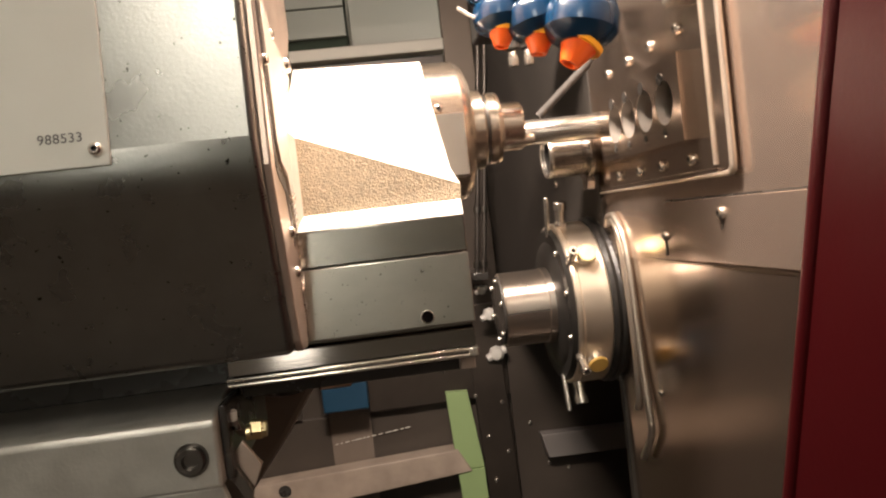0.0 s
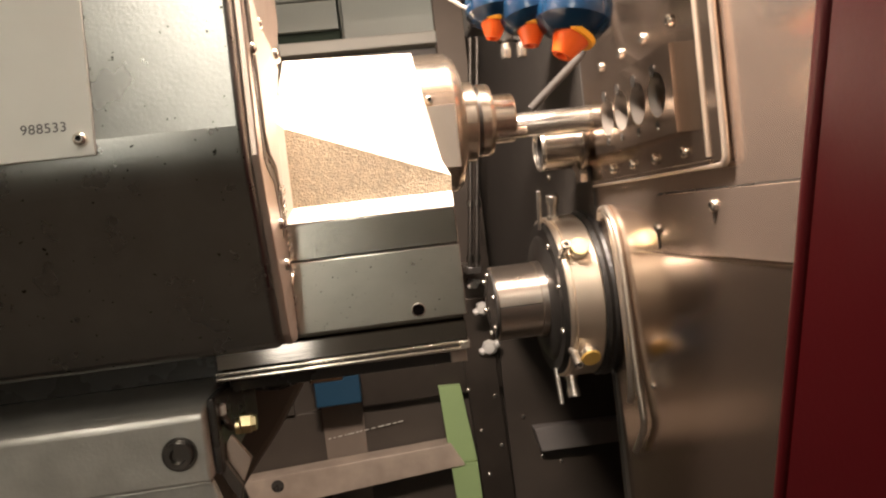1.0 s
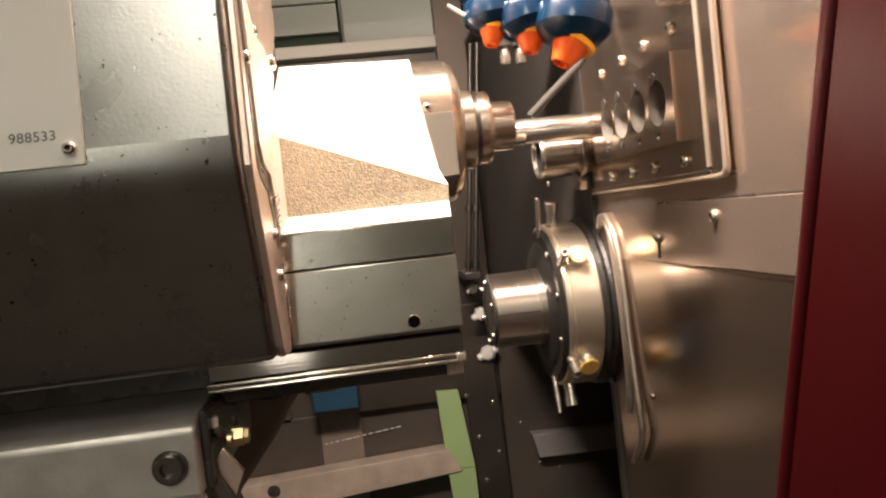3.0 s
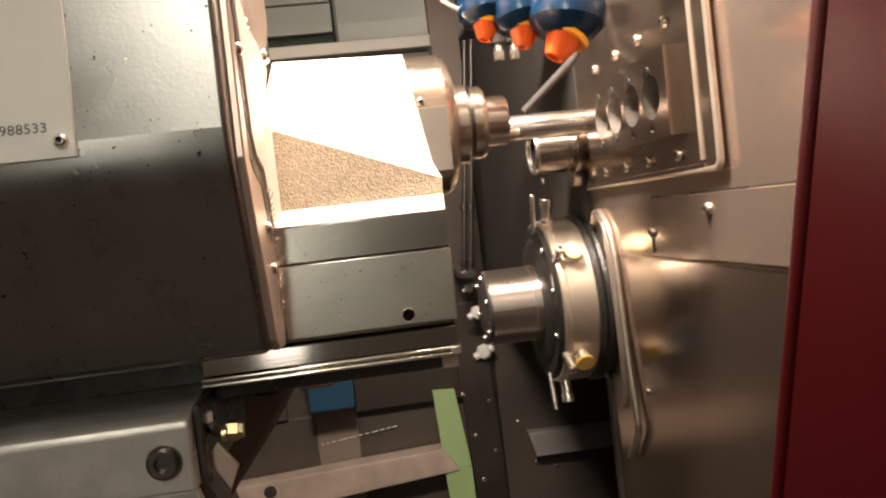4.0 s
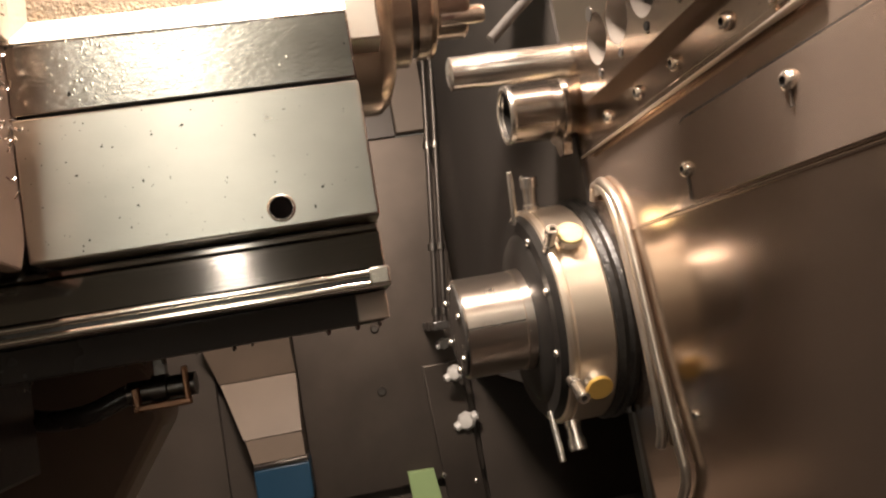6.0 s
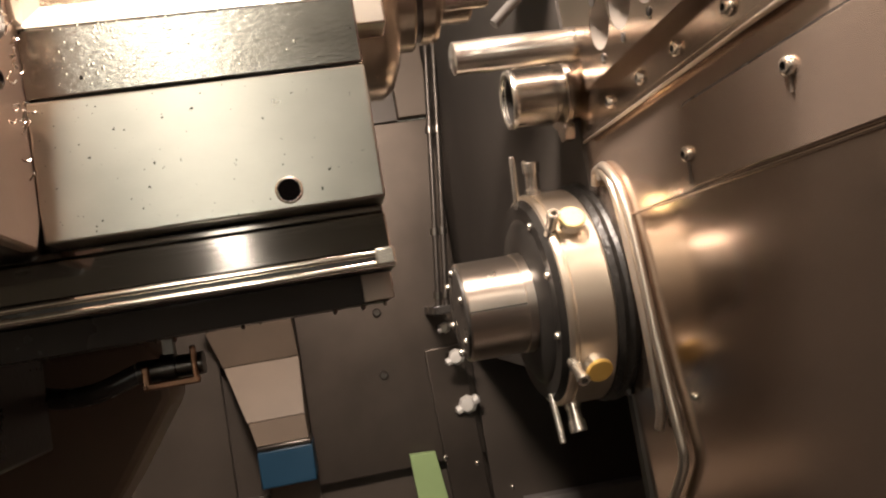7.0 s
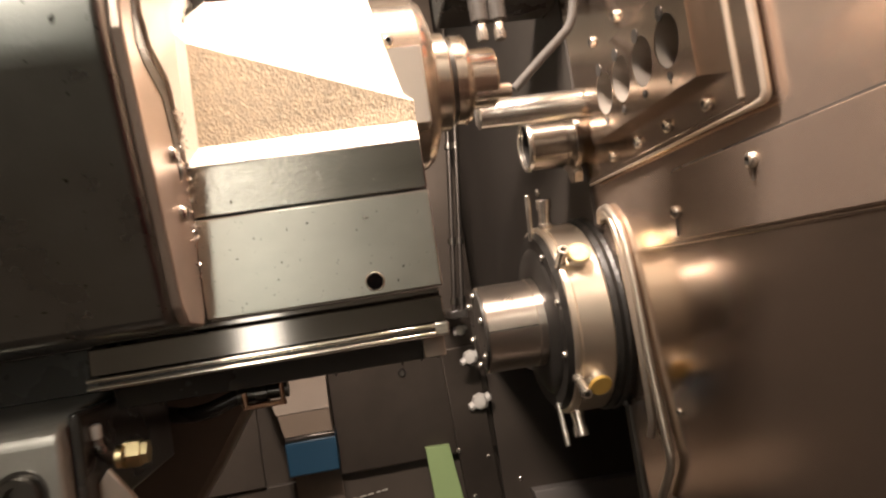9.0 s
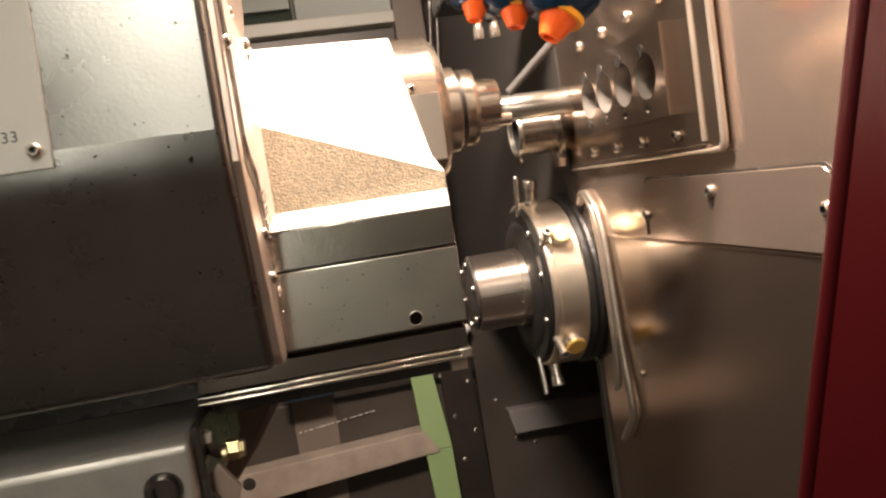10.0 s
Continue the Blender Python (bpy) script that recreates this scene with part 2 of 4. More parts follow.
def prism_x(profile, x0, x1, bevel=0.001, segments=2, soft=0.0):
    """A yz outline drawn out along x."""
    bm = bmesh.new()
    a = [bm.verts.new((x0, y, z)) for y, z in profile]
    b = [bm.verts.new((x1, y, z)) for y, z in profile]
    bm.faces.new(a)
    bm.faces.new(b[::-1])
    n = len(profile)
    for i in range(n):
        bm.faces.new((a[i], b[i], b[(i + 1) % n], a[(i + 1) % n]))
    bmesh.ops.recalc_face_normals(bm, faces=bm.faces)
    bm = bevelled(bm, bevel, segments)
    if soft:
        for f in bm.faces:
            if 0.0002 < abs(f.normal.y) and 0 < f.calc_area() < soft:
                f.smooth = True
    return bm


def prism_y(profile, y0, y1, bevel=0.001):
    """An xz outline drawn out along y."""
    bm = prism_x([(x, z) for x, z in profile], y0, y1, bevel)
    for v in bm.verts:
        v.co = Vector((v.co.y, v.co.x, v.co.z))
    bmesh.ops.recalc_face_normals(bm, faces=bm.faces)
    return bm


def lathe(profile, a, b, n=48, caps=(True, True)):
    """Turns (distance along the axis, radius) about the line from a towards b."""
    a, b = Vector(a), Vector(b)
    m = Matrix.Translation(a) @ (b - a).to_track_quat("Z", "Y").to_matrix().to_4x4()
    bm = bmesh.new()
    rings = []
    for d, r in profile:
        if r < 1e-6:
            rings.append([bm.verts.new(m @ Vector((0, 0, d)))])
        else:
            rings.append([bm.verts.new(m @ Vector((r * math.cos(2 * math.pi * i / n), r * math.sin(2 * math.pi * i / n), d))) for i in range(n)])
    for p, q in zip(rings, rings[1:]):
        for i in range(n):
            j = (i + 1) % n
            if len(p) == 1 and len(q) > 1:
                bm.faces.new((p[0], q[j], q[i]))
            elif len(q) == 1 and len(p) > 1:
                bm.faces.new((p[i], p[j], q[0]))
            elif len(p) > 1:
                bm.faces.new((p[i], p[j], q[j], q[i]))
    for ring, cap in zip((rings[0], rings[-1]), caps):
        if cap and len(ring) > 2:
            bm.faces.new(ring)
    return rounded(bm)


def sweep(points, radius, n=14, steps=8):
    """A round bar along a smooth line through the points; radius may be one number or one a point."""
    pts = [Vector(p) for p in points]
    rad = radius if isinstance(radius, (list, tuple)) else [radius] * len(pts)
    line, rr = [], []
    for i in range(len(pts) - 1):
        p0, p1, p2, p3 = pts[max(i - 1, 0)], pts[i], pts[i + 1], pts[min(i + 2, len(pts) - 1)]
        for s in range(steps):
            t = s / steps
            line.append(0.5 * (2 * p1 + (p2 - p0) * t + (2 * p0 - 5 * p1 + 4 * p2 - p3) * t * t + (3 * p1 - p0 - 3 * p2 + p3) * t ** 3))
            rr.append(rad[i] * (1 - t) + rad[i + 1] * t)
    line.append(pts[-1])
    rr.append(rad[-1])
    bm = bmesh.new()
    side = Vector((0.31, 0.57, 0.76))
    rings = []
    for i, p in enumerate(line):
        way = (line[min(i + 1, len(line) - 1)] - line[max(i - 1, 0)]).normalized()
        u = (side - way * side.dot(way)).normalized()
        side, w = u, way.cross(u)
        rings.append([bm.verts.new(p + rr[i] * (u * math.cos(2 * math.pi * k / n) + w * math.sin(2 * math.pi * k / n))) for k in range(n)])
    for p, q in zip(rings, rings[1:]):
        for k in range(n):
            bm.faces.new((p[k], p[(k + 1) % n], q[(k + 1) % n], q[k]))
    bm.faces.new(rings[0])
    bm.faces.new(rings[-1][::-1])
    return rounded(bm)


def joined(*bms):
    out = bms[0]
    for b in bms[1:]:
        me = bpy.data.meshes.new("tmp")
        b.to_mesh(me)
        b.free()
        out.from_mesh(me)
        bpy.data.meshes.remove(me)
    return out


def screw_mesh(r, h):
    """A domed socket-head screw along +z with a hexagon recess, its seat at the origin."""
    bm = lathe([(0, r), (h * 0.45, r), (h * 0.8, r * 0.86), (h, r * 0.6), (h, r * 0.46)], (0, 0, 0), (0, 0, 1), 20)
    bm2 = lathe([(h * 0.3, r * 0.42), (h * 1.0, r * 0.46)], (0, 0, 0), (0, 0, 1), 6)
    top = [f for f in bm2.faces if len(f.verts) == 6 and f.calc_center_median().z > h * 0.9]
    bmesh.ops.delete(bm2, geom=top, context="FACES")
    top = [f for f in bm.faces if len(f.verts) == 20 and f.calc_center_median().z > h * 0.9]
    bmesh.ops.delete(bm, geom=top, context="FACES")
    # Socket faces take black to paint the shade inside the recess.
    for f in bm2.faces:
        f.material_index = 1
    me = finish("screw", joined(bm, bm2), STEEL_BRIGHT)
    me.materials.append(BLACK)
    return me


SCREW = screw_mesh(0.0060, 0.0044)
SCREW_SMALL = screw_mesh(0.0040, 0.0034)


def screw(parent, at, towards, me=None, name="screw"):
    base = parent
    while base.parent:
        base = base.parent
    ob = new(name, me or SCREW)
    ob.parent = parent
    ob.matrix_basis = Matrix.Translation(Vector(at) - base.location) @ Vector(towards).to_track_quat("Z", "Y").to_matrix().to_4x4()
    return ob


# ---- the workshop round the machine ----
solid("floor", box(-3.6, 3.6, -6.5, 3.6, -0.06, 0.0, 0), ROOM_FLOOR, "dark grey painted workshop floor", "floor", kind="structure")
solid("ceiling", box(-3.6, 3.6, -6.5, 3.6, 3.10, 3.2, 0), ROOM_WALL, "pale workshop ceiling", "ceiling", kind="structure")
solid("wall_south", box(-3.6, 3.6, -6.6, -6.5, 0, 3.1, 0), ROOM_WALL, "pale plain workshop wall", "wall", kind="structure")
solid("wall_north", box(-3.6, 3.6, 3.6, 3.7, 0, 3.1, 0), ROOM_WALL, "pale plain workshop wall", "wall", kind="structure")
solid("wall_west", box(-3.7, -3.6, -6.5, 3.6, 0, 3.1, 0), ROOM_WALL, "pale plain workshop wall", "wall", kind="structure")
solid("wall_east", box(3.6, 3.7, -6.5, 3.6, 0, 3.1, 0), ROOM_WALL, "pale plain workshop wall", "wall", kind="structure")
win = thing("window_1", (-0.90, -6.48, 0.9), "tall bright workshop window in a pale frame", "window", kind="structure")
part("window_frame", joined(box(-1.16, -1.10, -6.5, -6.44, 0.84, 2.76, 0.004), box(-0.70, -0.64, -6.5, -6.44, 0.84, 2.76, 0.004), box(-1.10, -0.70, -6.5, -6.44, 2.70, 2.76, 0.004), box(-1.10, -0.70, -6.5, -6.44, 0.84, 0.90, 0.004)), SILL, win)
part("pane", box(-1.10, -0.70, -6.495, -6.475, 0.90, 2.70, 0), GLOW_WINDOW, win)
# The panel at x 1.3 belongs to the light added for the cabinets.
for cx, cy, wide, long in CEILING_LIGHTS:
    t = thing("ceiling_light", (cx, cy, 2.82), "unseen flat white light panel hung from the ceiling", "ceiling light", "workshop ceiling lights")
    w, h = wide / 2, long / 2
    part("frame", joined(box(cx - 0.03, cx + 0.03, cy - h - 0.04, cy + h + 0.04, 2.885, 2.92, 0.004), box(cx - 0.01, cx + 0.01, cy - h * 0.86, cy - h * 0.86 + 0.02, 2.92, 3.10, 0), box(cx - 0.01, cx + 0.01, cy + h * 0.86, cy + h * 0.86 + 0.02, 2.92, 3.10, 0)), SILL, t)
    part("diffuser", box(cx - w, cx + w, cy - h, cy + h, 2.825, 2.885, 0.003), GLOW_ROOM, t)

# ---- the machine's enclosure ----
WALL_X = 0.372
# The upper wall takes the lit copy of the steel, the lower one doesn't.
solid("wall_right", joined(box(WALL_X, WALL_X + 0.02, 0.30, 0.985, 1.2725, 1.36, 0), box(WALL_X, WALL_X + 0.02, 0.30, 0.985, 1.60, 2.04, 0), box(WALL_X, WALL_X + 0.02, 0.30, 0.632, 1.36, 1.60, 0), box(WALL_X, WALL_X + 0.02, 0.97, 0.985, 1.36, 1.60, 0)), STEEL_WALL_LIT, "brushed stainless steel side wall of the machine", "wall", kind="structure")
lw = prism_y([(WALL_X, 1.2715), (WALL_X + 0.02, 1.2715), (WALL_X + 0.035, 0.3), (WALL_X + 0.015, 0.3)], 0.30, 0.985, 0)
solid("wall_right_lower", lw, STEEL_WALL, "brushed steel wall leaning out below the bend", "wall", kind="structure")
solid("wall_bend", sweep([(WALL_X + 0.0012, 0.30, 1.2715), (WALL_X + 0.0012, 0.64, 1.2715), (WALL_X + 0.0012, 0.985, 1.2715)], 0.0022, 12, 2), STEEL_WALL, "bright rounded bend of the steel wall", "trim", kind="structure")
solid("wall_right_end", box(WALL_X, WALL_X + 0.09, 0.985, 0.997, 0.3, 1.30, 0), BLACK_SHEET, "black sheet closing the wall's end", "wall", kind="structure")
# Black sheet stands in for the unlit hollow behind the chuck.
solid("wall_right_rear", box(WALL_X - 0.004, WALL_X + 0.02, 0.985, 1.92, 1.10, 2.04, 0.0), BLACK_SHEET, "black sheet standing in for the dark hollow behind the chuck", "wall", kind="structure")
# Recess sides, ceiling and floor are added to close off the dark hollow.
solid("recess_wall", joined(box(0.74, 0.76, 0.985, 1.92, 0.3, 1.14, 0), box(WALL_X + 0.09, 0.74, 0.985, 0.997, 0.3, 1.14, 0)), BROWN_SHEET, "added sheet closing the dark recess behind the spindle", "wall", kind="structure")
solid("recess_ceiling", box(WALL_X + 0.0205, 0.74, 0.9975, 1.92, 1.12, 1.14, 0), BROWN_SHEET, "added sheet over the dark recess behind the spindle", "ceiling", kind="structure")
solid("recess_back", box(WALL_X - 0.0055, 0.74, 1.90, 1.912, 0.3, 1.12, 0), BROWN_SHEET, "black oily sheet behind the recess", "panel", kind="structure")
solid("recess_floor", box(WALL_X + 0.0005, 0.74, 0.9975, 1.90, 0.28, 0.30, 0), BLACK, "added dark floor of the recess", "floor", kind="structure")
# Unseen roof and upper side wall, pale as reflectors for the steel wall.
solid("roof", box(-0.95, WALL_X + 0.02, 0.20, 1.92, 2.04, 2.07, 0), SILL, "unseen roof, pale to bounce light into the machine", "roof", kind="structure")
solid("wall_left_reflector", box(-0.97, -0.95, 0.20, 1.92, 1.30, 2.07, 0), SILL, "unseen pale side wall that brightens the steel wall's reflections", "wall", kind="structure")
# Unseen lower wall and floor, dark so the steel reflects little low down.
solid("wall_left_lower", box(-0.97, -0.95, 0.20, 1.92, 0.3, 1.299, 0), BLACK, "unseen lower side wall, dark to keep low reflections dark", "wall", kind="structure")
solid("machine_bottom", box(-0.95, WALL_X, 0.20, 1.92, 0.28, 0.30, 0), BROWN_SHEET, "unseen dark machine floor, toned for the light it bounces", "floor", kind="structure")
# Unseen front panels; dark and grey keep red and brightness out of reflections.
solid("front_apron", box(-0.95, 0.6, 0.17, 0.20, 0.0, 0.95, 0), BLACK_SHEET, "unseen dark front panel under the door", "panel", kind="structure")
solid("front_header", box(-0.95, 0.6, 0.17, 0.20, 1.86, 2.12, 0), GREY_SHEET, "unseen grey front panel over the door", "panel", kind="structure")

# back wall with its opening
BY = 1.90
solid("wall_back_panel", box(-0.006, WALL_X - 0.006, BY, BY + 0.012, 0.872, 1.640, 0.003), GREY_SHEET, "dull dark-grey sheet-metal back panel", "panel", kind="structure")
solid("wall_back_upper", box(0.292, WALL_X - 0.006, BY - 0.02, BY + 0.012, 1.643, 2.04, 0.003), TAN_SHEET, "brownish upper back sheet", "panel", kind="structure")
solid("wall_back_band", box(-0.95, 0.292, BY + 0.006, BY + 0.02, 1.643, 1.772, 0.002), BROWN_SHEET, "brown band under the rear opening", "panel", kind="structure")
solid("window_sill", box(-0.95, 0.292, BY - 0.03, BY + 0.06, 1.775, 1.806, 0.004), SILL, "pale painted sill of the rear opening", "sill", kind="structure")
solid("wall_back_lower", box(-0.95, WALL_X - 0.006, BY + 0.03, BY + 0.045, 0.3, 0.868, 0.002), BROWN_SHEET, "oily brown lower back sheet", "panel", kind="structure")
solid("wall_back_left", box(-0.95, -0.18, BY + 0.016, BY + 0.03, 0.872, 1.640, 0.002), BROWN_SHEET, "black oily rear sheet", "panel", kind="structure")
# Added sheet that stops room light leaking between the back panels.
solid("wall_back_light_stop", box(-0.95, 0.44, BY + 0.047, BY + 0.055, 0.3, 1.642, 0), BROWN_SHEET, "added dark sheet stopping light through the back panel gaps", "panel", kind="structure")
solid("wall_back_frame", box(-0.95, 0.292, BY - 0.02, BY + 0.03, 2.00, 2.04, 0.002), GREY_SHEET, "grey top edge of the rear opening", "frame", kind="structure")

lamp = thing("machine_lamp", (LAMP[0], LAMP[1], 2.0), "lit warm work lamp under the machine roof", "lamp")
part("housing", box(LAMP[0] - 0.20, LAMP[0] + 0.20, LAMP[1] - 0.05, LAMP[1] + 0.05, 2.005, 2.04, 0.004), GREY_SHEET, lamp)
part("diffuser", box(LAMP[0] - 0.18, LAMP[0] + 0.18, LAMP[1] - 0.035, LAMP[1] + 0.035, 1.995, 2.005, 0.002), GLOW_LAMP, lamp)

# cabinets seen through the rear opening
cab = thing("drawer_cabinet", (0.25, 2.45, 0.0), "grey steel drawer cabinet behind the machine", "cabinet")
# Near-black green body paints the shade in the gaps between the drawers.
part("body", box(-0.50, 0.05, 2.46, 2.9, 0.0, 2.4, 0.004), GAP_SHADE_GREEN, cab)
for i in range(6):
    part("drawer", box(-0.50, 0.045, 2.435, 2.46, 1.985 + 0.098 * i, 2.078 + 0.098 * i, 0.003), CABINET, cab)
part("drawer", box(-0.50, 0.045, 2.435, 2.46, 1.55, 1.925, 0.003), CABINET, cab)
tall = thing("tall_cabinet", (0.5, 2.66, 0.0), "plain grey steel cabinet side behind the machine", "cabinet")
part("body", box(0.058, 0.95, 2.452, 2.9, 0.0, 2.45, 0.004), CABINET, tall)
part("door", box(0.060, 0.948, 2.430, 2.450, 0.06, 2.44, 0.004), CABINET, tall)

# pipes on the back
for px, r in ((0.290, 0.006), (0.306, 0.006)):
    p = thing("vertical_pipe", (px, 1.72, 1.21), "thin dark steel pipe with clips on the back wall", "pipe", "pipes on the back wall")
    part("pipe", sweep([(px, 1.72, 1.21), (px + 0.0344, 1.72, 1.5), (px + 0.094, 1.72, 2.03)], r), PIPE_DARK, p)
    for z in (1.225, 1.353, 1.56, 1.76):
        x = px + (z - 1.21) * 0.116
        part("clip", lathe([(0, r + 0.003), (0.014, r + 0.003)], (x, 1.72, z), (x + 0.116, 1.72, z + 1), 16), STEEL_DARK, p)
solid("pipe_bracket", box(0.280, 0.316, 1.71, 1.90, 1.195, 1.212, 0.002), BLACK, "black bracket carrying the pipes", "bracket")
for x, y, z, r in ((0.336, 1.86, 0.99, 0.021), (0.320, 1.80, 1.10, 0.018), (0.304, 1.78, 1.165, 0.012)):
    t = thing("pale_wing_nut", (x, y, z - r), "pale lumpy plastic nut on a dark rear mount", "nut", "pale nuts on the rear mount")
    b1 = lathe([(-r * 0.7, 0), (-r * 0.6, r * 0.6), (0, r), (r * 0.6, r * 0.7), (r * 0.8, 0)], (x, y, z), (x - 0.3, y - 1, z), 8)
    b2 = lathe([(-r * 1.5, 0), (-r * 1.3, r * 0.45), (r * 1.2, r * 0.5), (r * 1.5, 0)], (x, y, z), (x + 1, y, z + 0.4), 8)
    part("nut", joined(b1, b2), CHIP_WHITE, t)
    part("stud", lathe([(0, r * 0.4), (1.90 - y, r * 0.4)], (x, y, z), (x, y + 1, z), 10), BLACK, t)

# column of boxes at the back, strips and beam
t = thing("tan_guard_box", (-0.09, BY, 1.0), "tan folded sheet-metal guard box", "guard")


def tapered(x_top, x_low, x_right, z_top, z_low, y_top, y_low, back):
    """A sheet-metal box whose left edge slants and whose front may lean."""
    bm = bmesh.new()
    lo = [bm.verts.new(p) for p in ((x_low, y_low, z_low), (x_right, y_low, z_low), (x_right, back, z_low), (x_low, back, z_low))]
    hi = [bm.verts.new(p) for p in ((x_top, y_top, z_top), (x_right, y_top, z_top), (x_right, back, z_top), (x_top, back, z_top))]
    bm.faces.new(lo[::-1])
    bm.faces.new(hi)
    for i in range(4):
        j = (i + 1) % 4
        bm.faces.new((lo[i], lo[j], hi[j], hi[i]))
    return bevelled(bm, 0.003, 2)


part("upper_face", tapered(-0.190, -0.168, -0.008, 1.26, 1.157, BY - 0.072, BY - 0.003, BY + 0.03), TAN_SHEET, t)
part("lower_face", tapered(-0.166, -0.124, -0.008, 1.155, 1.041, BY - 0.004, BY - 0.075, BY + 0.03), TAN_SHEET, t)
part("bottom_face", tapered(-0.121, -0.113, -0.008, 1.039, 0.990, BY - 0.075, BY - 0.070, BY + 0.03), TAN_SHEET, t)
t = thing("blue_junction_box", (-0.06, BY - 0.05, 0.90), "blue painted box with a pale lid edge", "box")
part("body", box(-0.114, -0.002, BY - 0.075, BY + 0.02, 0.903, 0.978, 0.004), BLUE_BOX, t)
part("lid", box(-0.112, -0.004, BY - 0.077, BY + 0.018, 0.979, 0.988, 0.002), STEEL_DARK, t)
solid("tan_pedestal", box(-0.112, -0.006, BY + 0.025, BY + 0.0295, 0.60, 0.90, 0.001), BODY_BROWN, "brown metal pedestal under the blue box", "pedestal")
t = thing("green_guide_strip", (0.23, BY, 0.55), "pale green painted kinked guide strip", "strip")
part("upper_strip", prism_y([(0.194, 0.905), (0.250, 0.902), (0.273, 0.700), (0.203, 0.703)], BY - 0.03, BY - 0.012, 0.001), GREEN_PAD, t)
part("lower_strip", prism_y([(0.203, 0.702), (0.272, 0.698), (0.276, 0.50), (0.214, 0.50)], BY - 0.034, BY - 0.012, 0.001), GREEN_PAD, t)
solid("cross_beam", prism_y([(-0.32, 0.735), (0.208, 0.756), (0.24, 0.696), (-0.30, 0.655)], BY - 0.04, BY + 0.02, 0.003), BEAM_PAINT, "tan metal cross beam at the machine bottom", "beam")
# The beam isn't cut; a black disc paints the shade of its hole.
solid("beam_hole", lathe([(0, 0), (0, 0.015), (0.0015, 0.016), (0.003, 0.016)], (-0.237, BY - 0.0415, 0.7135), (-0.237, 3, 0.7135), 20), BLACK, "black disc for the dark hole in the cross beam", "plug")
# Same beam as cross_beam; its shade in the recess is in the paint.
solid("recess_beam", prism_y([(0.428, 0.764), (0.70, 0.755), (0.70, 0.695), (0.442, 0.700)], BY - 0.04, BY - 0.002, 0.003), BEAM_PAINT_SHADED, "cross beam continued into the recess, greyed for its shade", "beam")
t = thing("weld_bead", (0.0, BY + 0.02, 0.80), "broken pale weld seam on the lower sheet", "seam")
seam = random.Random(3)
x = -0.105
while x < 0.09:
    step = seam.uniform(0.006, 0.022)
    z = 0.795 + (x + 0.105) * 0.10
    part("bead", lathe([(0, 0), (0.002, 0.0013), (step - 0.003, 0.0016), (step - 0.001, 0)], (x, BY + 0.0235, z), (x + 1, BY + 0.0235, z + 0.10), 8), SILL, t)
    x += step + seam.choice((0.0005, 0.001, 0.004))
t = thing("side_guard", (0.31, BY - 0.03, 0.4), "dark grey sheet-metal guard with a row of bolts", "guard")
part("sheet", prism_y([(0.262, 1.12), (0.345, 1.12), (0.366, 0.40), (0.285, 0.40)], BY - 0.03, BY - 0.014, 0.002), GREY_SHEET, t)
for x, z in ((0.270, 0.885), (0.292, 0.775), (0.300, 0.66), (0.337, 0.86), (0.340, 0.73)):
    screw(t, (x, BY - 0.03, z), (0, -1, 0), SCREW)
for x, y, z, way in ((0.41, 1.90, 0.787, (0, -1, 0)), (0.45, 1.90, 0.675, (0, -1, 0)), (0.50, 1.90, 0.655, (0, -1, 0)), (WALL_X - 0.004, 1.12, 1.30, (-1, 0, 0)), (WALL_X - 0.004, 1.20, 1.38, (-1, 0, 0))):
    t = thing("wall_bolt", (x, y, z), "small bright bolt on the black wall", "bolt", "bolts on the black wall")
    screw(t, (x, y, z), way)
for x, z in ((0.174, 1.219), (0.168, 1.081)):
    t = thing("panel_bolt", (x, BY, z), "dark oily bolt head on the grey back panel", "bolt", "bolts on the back panel")
    part("head", lathe([(0, 0.0095), (0.005, 0.0095), (0.0075, 0.007), (0.0075, 0.004), (0.004, 0.004), (0.004, 0)], (x, BY, z), (x, 0, z), 16), STEEL_DARK, t)

t = thing("wall_bolt", (0.3745, 0.853, 1.113), "small bright screw head on the steel wall", "bolt")
screw(t, (0.3745, 0.853, 1.113), (-1, 0, -0.05), SCREW_SMALL)

# ---- dark red door ----
door = thing("door_1", (0.31, 0.2, 0.95), "dark red painted sliding door edge", "door", kind="structure")
EDGE = [(0.371, 1.50), (0.335, 1.62), (0.262, 1.86), (-0.35, 1.86), (-0.35, 0.95), (0.538, 0.95), (0.476, 1.152), (0.418, 1.345)]
part("sheet", prism_x([(y - 0.012, z) for y, z in EDGE[-3:] + EDGE[:3]] + [(0.10, 1.86), (0.10, 0.95)], 0.303, 0.318, 0.002), RED_PAINT, door)
part("lip", sweep([(0.310, y - 0.008, z) for y, z in ((0.538, 0.95), (0.476, 1.152), (0.418, 1.345), (0.371, 1.50), (0.262, 1.86))], 0.0095, 14, 4), RED_PAINT, door, "rounded lit door lip")

# ---- access cover on the steel wall ----
def rounded_rect(y0, y1, z0, z1, r, n=5):
    pts = []
    for cy, cz, a0 in ((y1 - r, z1 - r, 0), (y0 + r, z1 - r, 90), (y0 + r, z0 + r, 180), (y1 - r, z0 + r, 270)):
        for i in range(n + 1):
            a = radians(a0 + 90 * i / n)
            pts.append((cy + r * math.cos(a), cz + r * math.sin(a)))
    return pts


cover = thing("access_cover", (WALL_X, 0.64, 1.272), "thin screwed steel access cover on the side wall", "cover")
